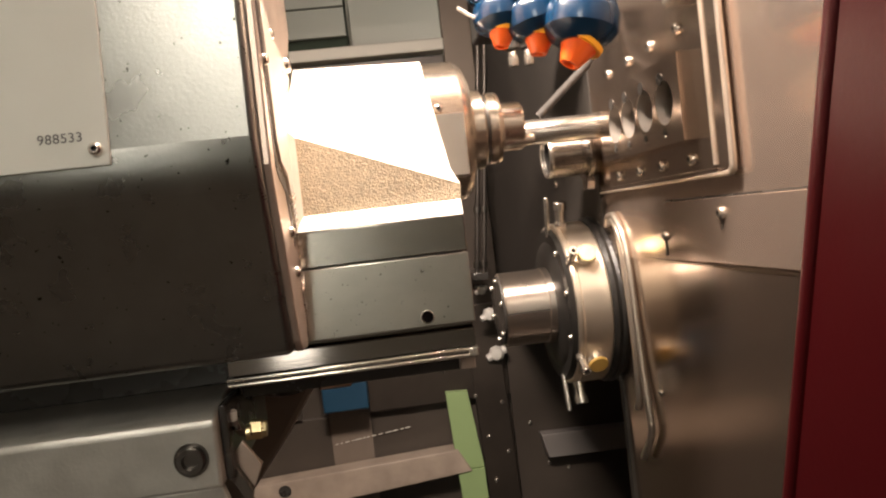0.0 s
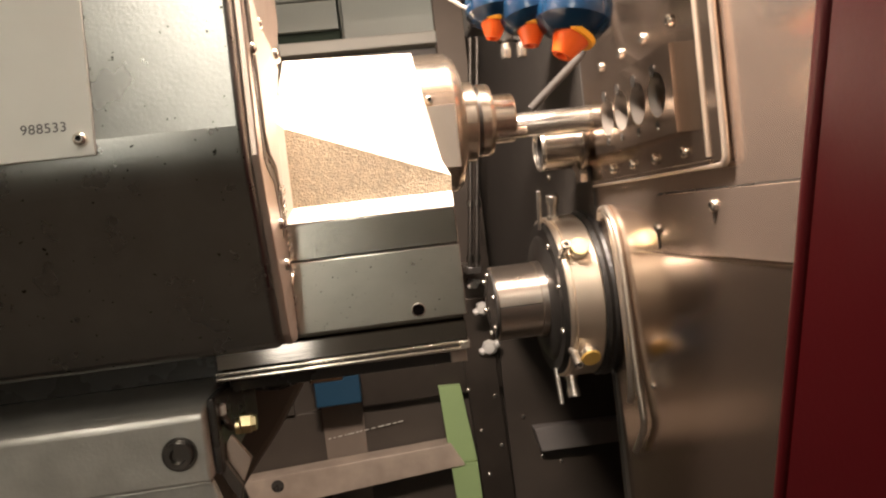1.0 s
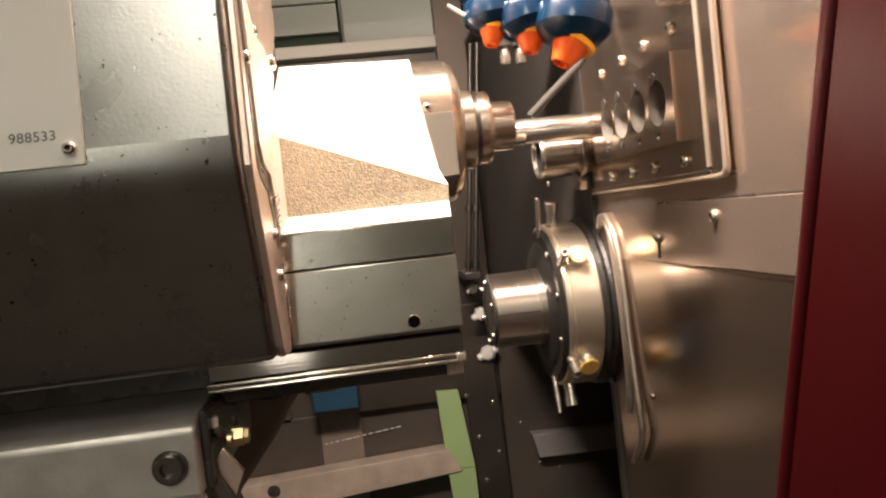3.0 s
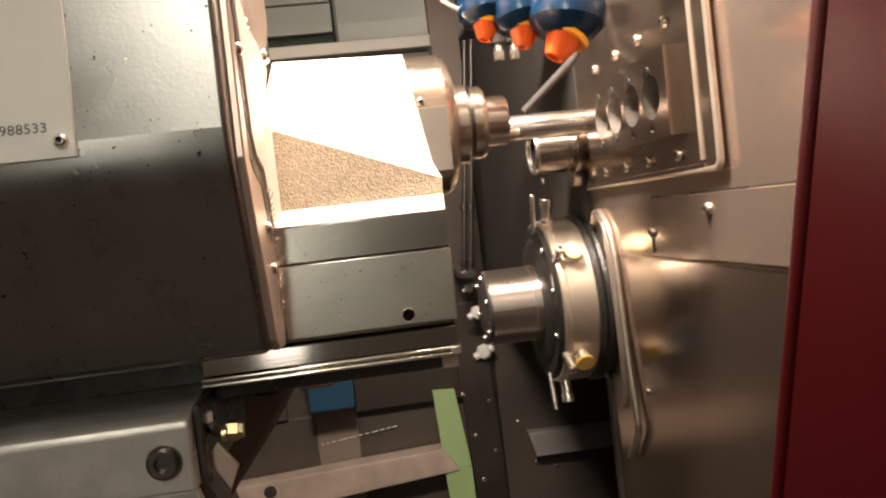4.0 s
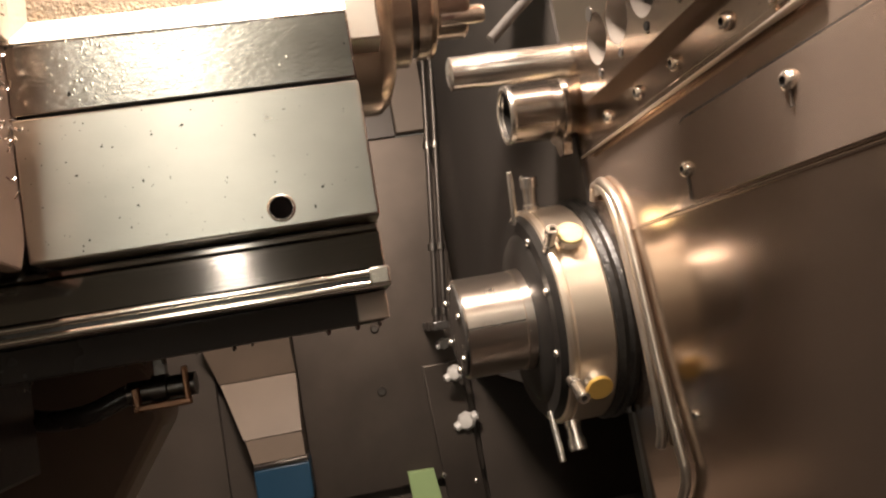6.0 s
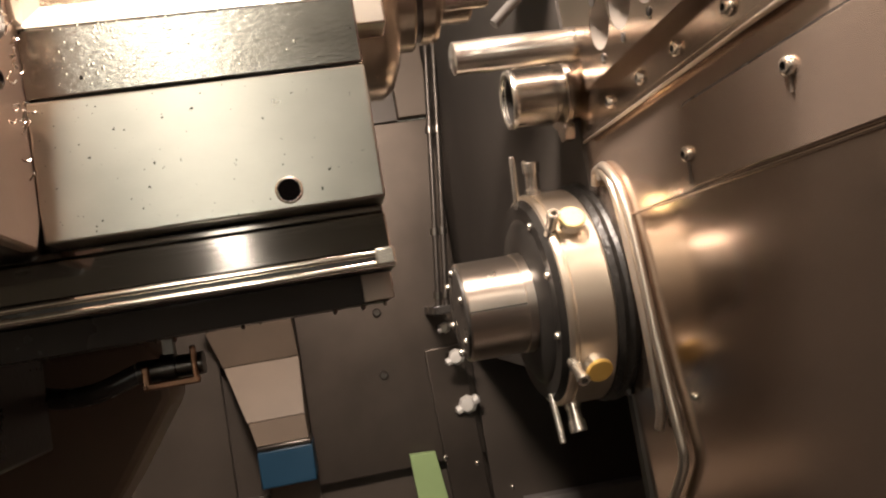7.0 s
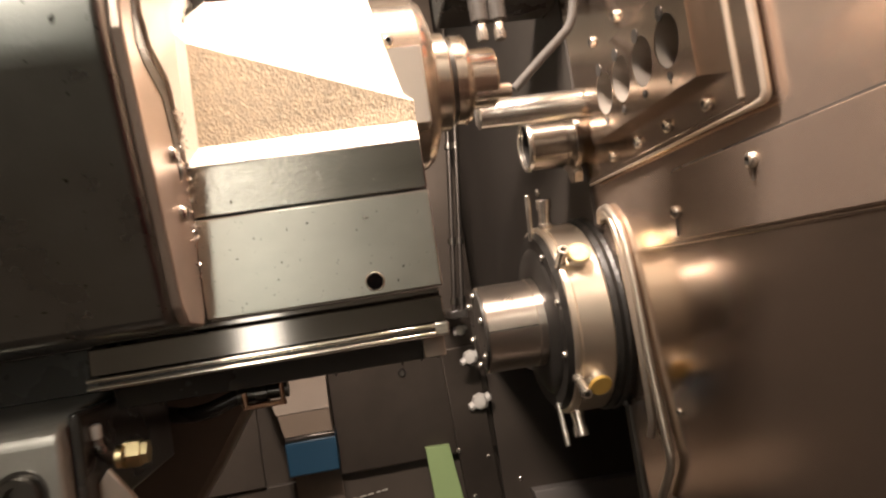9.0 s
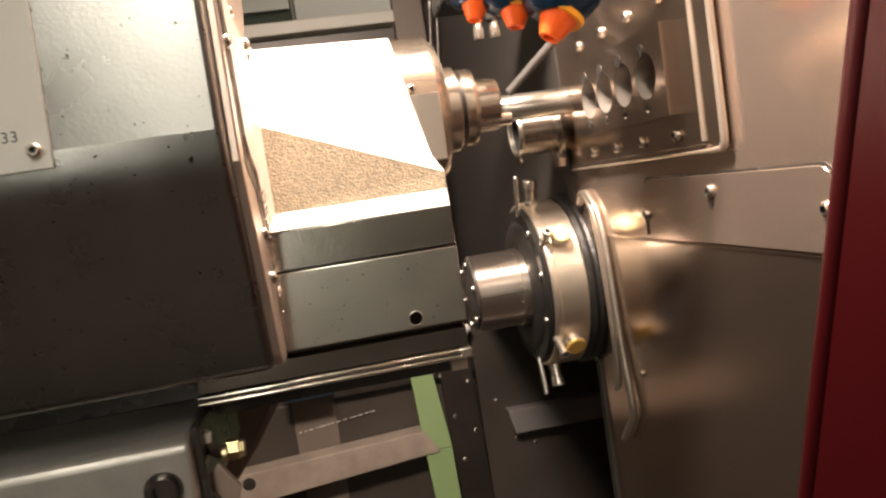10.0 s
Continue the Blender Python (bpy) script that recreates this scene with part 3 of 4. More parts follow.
# The cover plate shares the upper wall's lit copy of the steel.
part("plate", prism_x(rounded_rect(0.506, 0.785, 1.2745, 1.334, 0.012), WALL_X - 0.0025, WALL_X, 0.0006, 1), STEEL_WALL_LIT, cover)
part("gap", prism_x(rounded_rect(0.5045, 0.7865, 1.2760, 1.3360, 0.013), WALL_X - 0.0008, WALL_X, 0), BLACK, cover)
for y, z in ((0.512, 1.305), (0.653, 1.320), (0.781, 1.299)):
    screw(cover, (WALL_X - 0.0025, y, z), (-1, 0, 0))

# Oily drips under two screws; their dark brown paints the drips' shadows too.
for y, z, l in ((0.653, 1.3155, 0.010), (0.781, 1.2945, 0.017)):
    part("drip", sweep([(WALL_X - 0.0034, y, z), (WALL_X - 0.0032, y + 0.0006, z - l * 0.5), (WALL_X - 0.0032, y + 0.001, z - l)], [0.0011, 0.0008, 0.0013], 8, 4), BROWN_SHEET, cover, "oily drip under a screw, browned for its shadow")

# ---- tool holder panel with four bores ----
PX = 0.352
panel = thing("tool_holder_panel", (WALL_X, 0.8, 1.35), "steel tool holder panel with four round bores", "tool holder")
part("base", joined(box(0.366, 0.3735, 0.630, 0.972, 1.3585, 1.389, 0), box(0.366, 0.3735, 0.630, 0.972, 1.469, 1.602, 0), box(0.366, 0.3735, 0.630, 0.675, 1.389, 1.469, 0), box(0.366, 0.3735, 0.905, 0.972, 1.389, 1.469, 0)), STEEL_WALL, panel)


part("rim", joined(box(0.365, WALL_X, 0.618, 0.644, 1.357, 1.62, 0.002), box(0.365, WALL_X, 0.644, 0.97, 1.354, 1.3605, 0.0015)), STEEL_WALL, panel, "raised steel rim")
part("bead", sweep([(0.3655, 0.617, 1.62), (0.3655, 0.617, 1.45), (0.3655, 0.617, 1.366), (0.3655, 0.620, 1.357), (0.3655, 0.628, 1.354), (0.3655, 0.70, 1.354), (0.3655, 0.97, 1.354)], [0.0032, 0.0032, 0.0032, 0.0031, 0.0026, 0.0015, 0.0013], 10, 6), STEEL_PIPE, panel, "bright rounded edge bead")
part("bead", sweep([(0.3655, 0.6455, 1.62), (0.3655, 0.6455, 1.45), (0.3655, 0.6455, 1.3625)], 0.0030, 10, 6), STEEL_PIPE, panel, "bright rounded edge bead")


def bored_block(y0, y1, z0, z1, x0, x1, bores, r, n=36):
    """A block along y whose front face is pierced by round bores with closed bottoms."""
    bm = bmesh.new()
    cuts = [y0] + [(a + b) / 2 for a, b in zip(bores, bores[1:])] + [y1]
    zc = (z0 + z1) / 2
    for cy, lo, hi in zip(bores, cuts, cuts[1:]):
        inner, outer, deep = [], [], []
        for i in range(n):
            a = 2 * math.pi * (i + 0.5) / n
            c, s = math.cos(a), math.sin(a)
            k = min((hi - cy) / c if c > 1e-9 else 9, (lo - cy) / c if c < -1e-9 else 9, (z1 - zc) / s if s > 1e-9 else 9, (z0 - zc) / s if s < -1e-9 else 9)
            inner.append(bm.verts.new((x0, cy + r * c, zc + r * s)))
            deep.append(bm.verts.new((x0 + 0.055, cy + r * c, zc + r * s)))
            outer.append(bm.verts.new((x0, cy + k * c, zc + k * s)))
        for i in range(n):
            j = (i + 1) % n
            bm.faces.new((inner[i], inner[j], outer[j], outer[i]))
            bm.faces.new((inner[i], deep[i], deep[j], inner[j])).smooth = True
        bm.faces.new(deep)
        for yy, zz in ((lo, z0), (lo, z1), (hi, z0), (hi, z1)):
            near = sorted(outer, key=lambda v: (v.co.y - yy) ** 2 + (v.co.z - zz) ** 2)
            a, b = near[0], near[1]
            bm.faces.new((a, b, bm.verts.new((x0, yy, zz))))
    for q in (((y0, z0), (y0, z1)), ((y0, z1), (y1, z1)), ((y1, z1), (y1, z0)), ((y1, z0), (y0, z0))):
        (ya, za), (yb, zb) = q
        bm.faces.new([bm.verts.new(p) for p in ((x0, ya, za), (x1, ya, za), (x1, yb, zb), (x0, yb, zb))])
    bmesh.ops.remove_doubles(bm, verts=bm.verts, dist=1e-6)
    return bm


def liner(cy, cz, r, d0, d1, n=36):
    """An open tube along x, the inside of a bore."""
    bm = bmesh.new()
    rings = [[bm.verts.new((PX + d, cy + r * math.cos(2 * math.pi * i / n), cz + r * math.sin(2 * math.pi * i / n))) for i in range(n)] for d in (d0, d1)]
    for i in range(n):
        j = (i + 1) % n
        bm.faces.new((rings[0][i], rings[1][i], rings[1][j], rings[0][j])).smooth = True
    return bm


BORES = (0.712, 0.761, 0.809, 0.853)
part("block", bored_block(0.675, 0.905, 1.389, 1.469, PX, 0.366, BORES, 0.0212), STEEL_WALL, panel, "proud steel block with round bores")
for y in BORES:
    part("bore", liner(y, 1.429, 0.0209, 0.0006, 0.0495), BORE_STEEL, panel, "bright bored hole lining")
    # Black bottom paints the shade deep in the bore; drain hole is a disc.
    part("bore_bottom", lathe([(0.050, 0.0208), (0.050, 0)], (PX, y, 1.429), (PX + 1, y, 1.429), 28), BLACK, panel, "bottom of the bore, black for the shade in its depth")
    part("drain_hole", lathe([(0, 0.0), (0, 0.0034), (0.0012, 0.0034), (0.0014, 0)], (PX - 0.001, y + 0.003, 1.4015), (PX + 1, y + 0.003, 1.4015), 12), BLACK, panel, "small drain hole, a black disc for its shade")
for y in BORES:
    part("drop", lathe([(-0.0004, 0.0006), (0, 0.0016), (0.0012, 0.0011), (0.0016, 0)], (PX, y + 0.003, 1.3968), (PX - 1, y + 0.003, 1.3968), 10), OIL, panel, "bright oil drop under a drain hole")
    # The block isn't notched; a black disc paints the notch's shade.
    part("notch", lathe([(0, 0.0), (0, 0.0062), (0.0010, 0.0062), (0.0012, 0)], (PX - 0.0008, y + 0.004, 1.4525), (PX + 1, y + 0.004, 1.4525), 14), BLACK, panel, "notch over a bore, a black disc for its shade")
for y, y2 in ((0.692, 0.697), (0.761, 0.762), (0.824, 0.826), (0.890, 0.895)):
    screw(panel, (0.366, y, 1.3715), (-1, 0, 0))
    screw(panel, (0.366, y2, 1.4940), (-1, 0, 0))
part("upper_block", box(0.350, 0.366, 0.648, 0.69, 1.512, 1.56, 0.003), STEEL_BRIGHT, panel)

rod = thing("steel_rod", (0.29, 0.922, 1.42), "polished steel rod pointing out of the side panel", "rod")
part("bar", lathe([(0, 0), (0, 0.0115), (0.002, 0.0150), (0.028, 0.0150), (0.029, 0.0156), (0.104, 0.0156), (0.108, 0.0165), (0.116, 0.0165), (0.13, 0.0125)], (0.2375, 0.922, 1.4375), (1, 0.922, 1.4375), 40), STEEL_BRIGHT, rod)

spig = thing("steel_spigot", (0.33, 0.985, 1.36), "short turned steel spigot with a dark rim", "spigot")
SA = (0.300, 0.99, 1.411)
part("body", lathe([(0.006, 0.030), (0.044, 0.030), (0.046, 0.028), (0.07, 0.028)], SA, (1, 0.99, 1.411), 40, (False, True)), SPIGOT_STEEL, spig)
part("front_ring", lathe([(0.006, 0.0235), (0.001, 0.0240), (0, 0.0262), (0.001, 0.0292), (0.0035, 0.0303), (0.0062, 0.0298)], SA, (1, 0.99, 1.411), 40, (False, False)), STEEL_BRIGHT, spig, "bright rounded front ring")
# Black lining puts the shade inside the hollow into the colour.
part("bore", lathe([(0.003, 0.0237), (0.030, 0.0235), (0.030, 0)], SA, (1, 0.99, 1.411), 32, (False, False)), COLLAR_BLACK, spig, "hollow of the spigot, lined black for its shade")
part("groove", lathe([(0.0445, 0.0265), (0.052, 0.0265)], SA, (1, 0.99, 1.411), 40), BLACK, spig)
part("flange", lathe([(0.052, 0.037), (0.0535, 0.0385), (0.058, 0.0385), (0.0595, 0.037), (0.070, 0.030)], SA, (1, 0.99, 1.411), 40), SPIGOT_STEEL, spig)
part("lug", joined(lathe([(0.050, 0.0115), (0.051, 0.0125), (0.060, 0.0125), (0.061, 0.0115)], (SA[0], 0.985, 1.372), (1, 0.985, 1.372), 6), box(SA[0] + 0.052, SA[0] + 0.059, 0.975, 0.995, 1.374, 1.388, 0.001)), SPIGOT_STEEL, spig, "hexagon lug under the flange")

hose = thing("bent_coolant_pipe", (0.36, 0.88, 1.45), "thin bent steel coolant pipe", "pipe")
part("pipe", sweep([(0.272, 0.885, 1.451), (0.300, 0.885, 1.475), (0.3285, 0.885, 1.499), (0.3385, 0.8845, 1.5085), (0.345, 0.883, 1.523), (0.352, 0.881, 1.56), (0.36, 0.88, 1.62)], 0.0048), DULL_TUBE, hose)

# ---- second spindle with its clamp ring ----
SY, SZ = 1.045, 1.207
sub = thing("sub_spindle", (0.33, SY, 1.09), "turned steel spindle with a broad clamp ring", "spindle")
AX = (0.0, SY, SZ)
AX1 = (1.0, SY, SZ)
part("nose", lathe([(0.2265, 0.044), (0.2265, 0.0505), (0.228, 0.052), (0.284, 0.052), (0.2845, 0.0505), (0.287, 0.0505), (0.2875, 0.053), (0.296, 0.053), (0.298, 0.049), (0.31, 0.049)], AX, AX1, 72), STEEL_TURNED, sub)
part("face", lathe([(0.222, 0), (0.222, 0.038), (0.224, 0.048), (0.2275, 0.0495)], AX, AX1, 56), BLACK, sub, "black front face")
for i in range(6):
    a = radians(60 * i + 18)
    screw(sub, (0.2225, SY - 0.043 * math.cos(a), SZ + 0.043 * math.sin(a)), (-1, 0, 0), SCREW_SMALL)
part("split_line", box(0.2275, 0.286, SY - 0.0524, SY - 0.0517, SZ - 0.0012, SZ + 0.0004, 0), BLACK, sub)
part("black_collar", lathe([(0.296, 0.05), (0.297, 0.082), (0.301, 0.088), (0.301, 0.103), (0.306, 0.108), (0.309, 0.108)], AX, AX1, 72), COLLAR_BLACK, sub, "black collar")
part("clamp_ring", lathe([(0.306, 0.104), (0.308, 0.1115), (0.3115, 0.113), (0.3125, 0.111), (0.315, 0.111), (0.316, 0.113), (0.351, 0.113), (0.354, 0.1105), (0.354, 0.09)], AX, AX1, 96), CLAMP_STEEL, sub, "broad bright steel ring")
part("rear_gasket", lathe([(0.353, 0.10), (0.354, 0.1135), (0.359, 0.1170), (0.364, 0.1155), (0.368, 0.1175), (0.374, 0.1160)], AX, AX1, 72), RUBBER, sub, "dark bubbly gasket")


def radial(angle, x, r):
    a = radians(angle)
    return Vector((x, SY - r * math.cos(a), SZ + r * math.sin(a)))


def clamp_set(angle, cap):
    a, b = radial(angle, 0.329, 0.111), radial(angle, 0.329, 1.0)
    bolt = part("clamp_bolt", lathe([(0, 0.0095), (0.006, 0.0092), (0.0065, 0.0124), (0.0150, 0.0126)], a, b, 28), STEEL_BRIGHT, sub)
    part("cap", lathe([(0.0150, 0.0128), (0.0172, 0.0126), (0.0182, 0.0115), (0.0182, 0)], a, b, 28), cap, bolt)
    a, b = radial(angle, 0.3100, 0.108), radial(angle, 0.3100, 1.0)
    part("hollow_pin", lathe([(0, 0.0062), (0.008, 0.0062), (0.009, 0.0052), (0.023, 0.0052), (0.0235, 0.0064), (0.0285, 0.0064), (0.0295, 0.0056), (0.0295, 0.0032), (0.016, 0.0030), (0.016, 0)], a, b, 20), STEEL_BRIGHT, sub)
    # Black disc set into the bore paints the shade inside the pin.
    part("pin_bore", lathe([(0.0220, 0.0029), (0.0222, 0)], a, b, 16), BLACK, sub, "black disc for the shade in a pin's bore")


clamp_set(35, YELLOW_CAP_LIT)
clamp_set(-34, YELLOW_CAP)
for ang, reach in ((76, 0.037), (-74, 0.032)):
    a, b = radial(ang, 0.319, 0.110), radial(ang, 0.319, 1.0)
    part("stud", lathe([(0, 0.0085), (0.008, 0.0085), (0.009, 0.0072), (reach - 0.012, 0.0072), (reach - 0.0115, 0.0090), (reach - 0.001, 0.0090), (reach, 0.008), (reach, 0)], a, b, 22), STEEL_BRIGHT, sub)
    a, b = radial(ang, 0.300, 0.100), radial(ang, 0.300, 1.0)
    part("thin_pin", lathe([(0, 0.0034), (reach + 0.017, 0.0034), (reach + 0.018, 0.0025), (reach + 0.018, 0)], a, b, 12), STEEL_BRIGHT, sub)
for ang in (14, -22, 52):
    screw(sub, radial(ang, 0.301, 0.094), (-1, 0, 0), SCREW_SMALL)

for pts in ([(0.3682, 0.9512, 1.3122), (0.3682, 0.9479, 1.3233), (0.3682, 0.9340, 1.3202), (0.3682, 0.9111, 1.2961), (0.3682, 0.9004, 1.2483), (0.3682, 0.8930, 1.1525), (0.3682, 0.8834, 1.0835), (0.3682, 0.8819, 1.0612), (0.3682, 0.8920, 1.0442), (0.3682, 0.9196, 1.0155)],
            [(0.3682, 0.9683, 1.3102), (0.3682, 0.9605, 1.3221), (0.3682, 0.9460, 1.3199), (0.3682, 0.9265, 1.2981), (0.3682, 0.9160, 1.2485), (0.3682, 0.9097, 1.1641), (0.3682, 0.9118, 1.1061), (0.3682, 0.9150, 1.0902), (0.3682, 0.9227, 1.0783)]):
    t = thing("coolant_pipe", pts[-1], "thin bent steel pipe beside the clamp ring", "pipe", "pipes beside the clamp ring")
    part("pipe", sweep(pts, 0.0043), STEEL_PIPE, t)

# ---- main spindle head ----
CREASE = []
for i in range(9):
    u = i / 8
    ya, za, yb, zb = 0.4723, 1.403, 0.4763, 1.373
    CREASE.append(((1 - u) ** 2 * ya + 2 * u * (1 - u) * 0.471 + u * u * yb, (1 - u) ** 2 * za + 2 * u * (1 - u) * 1.388 + u * u * zb))
case = thing("headstock_case", (-0.2, 0.6, 1.262), "hammered grey painted headstock case with undercut front", "machine case")
part("shell", prism_x([(0.4985, 1.70)] + CREASE + [(0.514, 1.266), (0.60, 1.262), (0.74, 1.30), (0.74, 1.70)], -0.50, 0.0045, 0.005, 3, 0.0035), GREY_PAINT, case)
part("side_plate", prism_x([(0.505, 1.69), (0.478, 1.386), (0.5165, 1.274), (0.526, 1.266), (0.556, 1.264), (0.575, 1.30), (0.575, 1.40), (0.64, 1.47), (0.70, 1.52), (0.70, 1.69)], 0.0042, 0.0095, 0.0012), SIDE_PLATE, case, "warm bare steel side plate")
part("slot", prism_x([(0.4955, 1.49), (0.5035, 1.49), (0.5035, 1.400), (0.512, 1.388), (0.538, 1.382), (0.550, 1.362), (0.552, 1.340), (0.546, 1.335), (0.541, 1.352), (0.530, 1.372), (0.503, 1.380), (0.4955, 1.386)], 0.0090, 0.0100, 0.0002), BLACK, case, "dark uneven slot")
for y, z in ((0.497, 1.505), (0.499, 1.452), (0.532, 1.345), (0.536, 1.318), (0.545, 1.48)):
    screw(case, (0.0095, y, z), (1, 0, 0), SCREW_SMALL)
def LEAN(z):
    """The case front's place at height z above the crease."""
    return 0.471 + (z - 1.388) * 0.0881


plate = part("number_plate", prism_x([(LEAN(1.394) - 0.0022, 1.394), (LEAN(1.66) - 0.0022, 1.66), (LEAN(1.66) - 0.0003, 1.66), (LEAN(1.394) - 0.0003, 1.394)], -0.40, -0.078, 0.0005, 1), PLATE_WHITE, case, "off-white plate stamped with a number")
screw(plate, (-0.0855, LEAN(1.4035) - 0.0022, 1.4035), (0, -1, 0.09), SCREW_SMALL)
txt = bpy.data.curves.new("digits", "FONT")
txt.body, txt.size, txt.extrude, txt.space_character = "988533", 0.0078, 0.0001, 1.08
tmp = bpy.data.objects.new("digits_tmp", txt)
scene.collection.objects.link(tmp)
bpy.context.view_layer.update()
dm = bpy.data.meshes.new_from_object(tmp.evaluated_get(bpy.context.evaluated_depsgraph_get()))
bpy.data.objects.remove(tmp)
dm.materials.clear()
dm.materials.append(INK)
digits = new("digits", dm)
digits.parent = plate
width = max(v.co.x for v in dm.vertices)
digits.matrix_basis = Matrix.Translation(Vector((-0.0925 - width, LEAN(1.4090) - 0.0024, 1.4090)) - case.location) @ pose(0, 0, 0, 85, 0, 0)

block = thing("spindle_block", (0.07, 0.64, 1.266), "ground steel spindle block with rough cast shoulder", "spindle block")
part("front_plate", box(0.0098, 0.130, 0.560, 0.74, 1.2662, 1.3172, 0.0010), PLATE_GROUND, block)
part("middle_plate", box(0.0098, 0.1298, 0.5605, 0.74, 1.3182, 1.3440, 0.0008), OILY_GROUND, block)


def shoulder():
    """Casting over the plates: a narrow ledge, an upright rough facet and a leaning top."""
    P = {"L0": (0.0098, 0.5607, 1.3445), "R0": (0.1296, 0.5607, 1.3445), "L1": (0.0160, 0.5685, 1.3555), "R1": (0.1300, 0.5675, 1.3555),
         "A": (0.0160, 0.5720, 1.4130), "B": (0.1310, 0.5690, 1.3670), "L2": (0.0098, 0.5660, 1.4190), "Lr": (0.0098, 0.700, 1.4900), "Rr": (0.1235, 0.706, 1.4880),
         "Lb": (0.0098, 0.80, 1.4900), "Rb": (0.1235, 0.80, 1.4880), "L9": (0.0098, 0.80, 1.3445), "R9": (0.1296, 0.80, 1.3445), "C": (0.1240, 0.640, 1.4280), "D": (0.1290, 0.600, 1.3800)}
    return P


P = shoulder()


def faces(names):
    bm = bmesh.new()
    made = {k: bm.verts.new(P[k]) for k in sorted({k for f in names for k in f.split()})}
    for f in names:
        bm.faces.new([made[k] for k in f.split()])
    return bm


part("shoulder", faces(["L0 R0 R1 L1", "L0 L1 A L2", "L2 A B D C Rr Lr", "Lr Rr Rb Lb", "R0 R9 Rb Rr C D B R1", "L0 L2 Lr Lb L9"]), CAST_SMOOTH, block, "pale lit casting")
part("flange", prism_x([(0.5045, 1.50), (0.5045, 1.402), (0.514, 1.390), (0.540, 1.384), (0.552, 1.364), (0.556, 1.346), (0.566, 1.346), (0.572, 1.414), (0.63, 1.468), (0.585, 1.478), (0.545, 1.478)], 0.0094, 0.0116, 0.0006), CAST_SMOOTH, block, "pale cast flange")
screw(block, (0.0116, 0.612, 1.474), (1, 0, 0))
for y, z in ((0.590, 1.464), (0.594, 1.458), (0.600, 1.452), (0.606, 1.444), (0.598, 1.436)):
    part("pit", lathe([(0, 0), (0, 0.0016), (0.0003, 0.0014), (0.0003, 0)], (0.0115, y, z), (1, y, z), 8), BLACK, block, "small dark pit")
part("rough_facet", faces(["L1 R1 B A"]), CAST, block, "rough sand-cast facet")
# The plate isn't cut; a flat black disc paints the hole's shade.
part("screw_hole", lathe([(0, 0), (0, 0.0041), (0.001, 0.0043), (0.0012, 0)], (0.0955, 0.5594, 1.2735), (0.0955, 1, 1.2735), 20), HOLE_SHADE, block, "countersunk screw hole, a black disc for its shade")
# Bright steel ring stands in for the highlight on the hole's edge.
part("hole_rim", lathe([(0, 0.0042), (-0.0003, 0.0046), (0, 0.0051), (0.0006, 0.0051)], (0.0955, 0.5597, 1.2735), (0.0955, 1, 1.2735), 24), STEEL_BRIGHT, block, "bright ring for the highlight on the countersink rim")

NY, NZ = 0.744, 1.4255
nose = thing("main_spindle_nose", (0.17, NY, 1.36), "bright turned spindle nose with collet rings", "spindle nose")


part("flange", lathe([(0.10, 0.067), (0.154, 0.067), (0.156, 0.066), (0.162, 0.061), (0.1665, 0.050), (0.1675, 0.03)], (0, NY, NZ), (1, NY, NZ), 96), RING_STEEL, nose)
part("flat_key", box(0.127, 0.1545, 0.6750, 0.72, 1.379, 1.4345, 0.001), STEEL_TURNED, nose, "flat milled key face")
screw(nose, (0.1325, 0.6765, 1.4395), (0, -1, 0), SCREW_SMALL)
part("ring", lathe([(0.162, 0.036), (0.164, 0.0385), (0.178, 0.0385), (0.1795, 0.037), (0.1795, 0.03)], (0, NY, NZ), (1, NY, NZ), 64), RING_STEEL, nose)
part("groove", lathe([(0.178, 0.033), (0.186, 0.033)], (0, NY, NZ), (1, NY, NZ), 48), STEEL_DARK, nose)
part("thin_ring", lathe([(0.183, 0.030), (0.184, 0.0350), (0.190, 0.0350), (0.1905, 0.0335), (0.192, 0.0335), (0.1925, 0.035), (0.195, 0.034), (0.198, 0.026)], (0, NY, NZ), (1, NY, NZ), 56), RING_STEEL, nose)
part("collet", lathe([(0.194, 0.0225), (0.196, 0.0238), (0.2165, 0.0238), (0.2185, 0.0225), (0.2185, 0.008), (0.206, 0.008), (0.206, 0)], (0, NY, NZ), (1, NY, NZ), 48), RING_STEEL, nose)
part("drive_pin", lathe([(0.200, 0.006), (0.226, 0.006), (0.228, 0.005), (0.228, 0)], (0, NY - 0.012, NZ - 0.015), (1, NY - 0.012, NZ - 0.015), 20), STEEL_BRIGHT, nose)

rail = thing("guide_rail", (0.04, 0.6, 1.231), "polished dark steel guide rail under the block", "rail")
part("face_bar", prism_x([(0.5735, 1.2655), (0.5735, 1.2625), (0.5660, 1.2610), (0.5652, 1.2475), (0.68, 1.2475), (0.68, 1.2655)], -0.05, 0.129, 0.0005, 1), RAIL_STEEL, rail)
part("lip", box(-0.051, 0.130, 0.5632, 0.66, 1.2402, 1.2472, 0.0004), BLACK, rail, "dark grooved lip")
for z, r in ((1.24585, 0.0014), (1.24175, 0.0015)):
    part("rib", lathe([(0, r * 0.8), (0.0004, r), (0.1806, r), (0.181, r * 0.8)], (-0.051, 0.5632, z), (1, 0.5632, z), 16), LIP_STEEL, rail, "bright rounded rib")
part("under_bar", prism_x([(0.580, 1.2400), (0.584, 1.228), (0.66, 1.228), (0.66, 1.2400)], -0.045, 0.127, 0.0008), BLACK, rail)
# Paler plate added on the black bar paints the light on its end.
part("end_plate", box(0.1165, 0.1285, 0.5775, 0.60, 1.2288, 1.2396, 0.0006), BEAM_PAINT, rail, "pinkish plate for the bar's lit end")
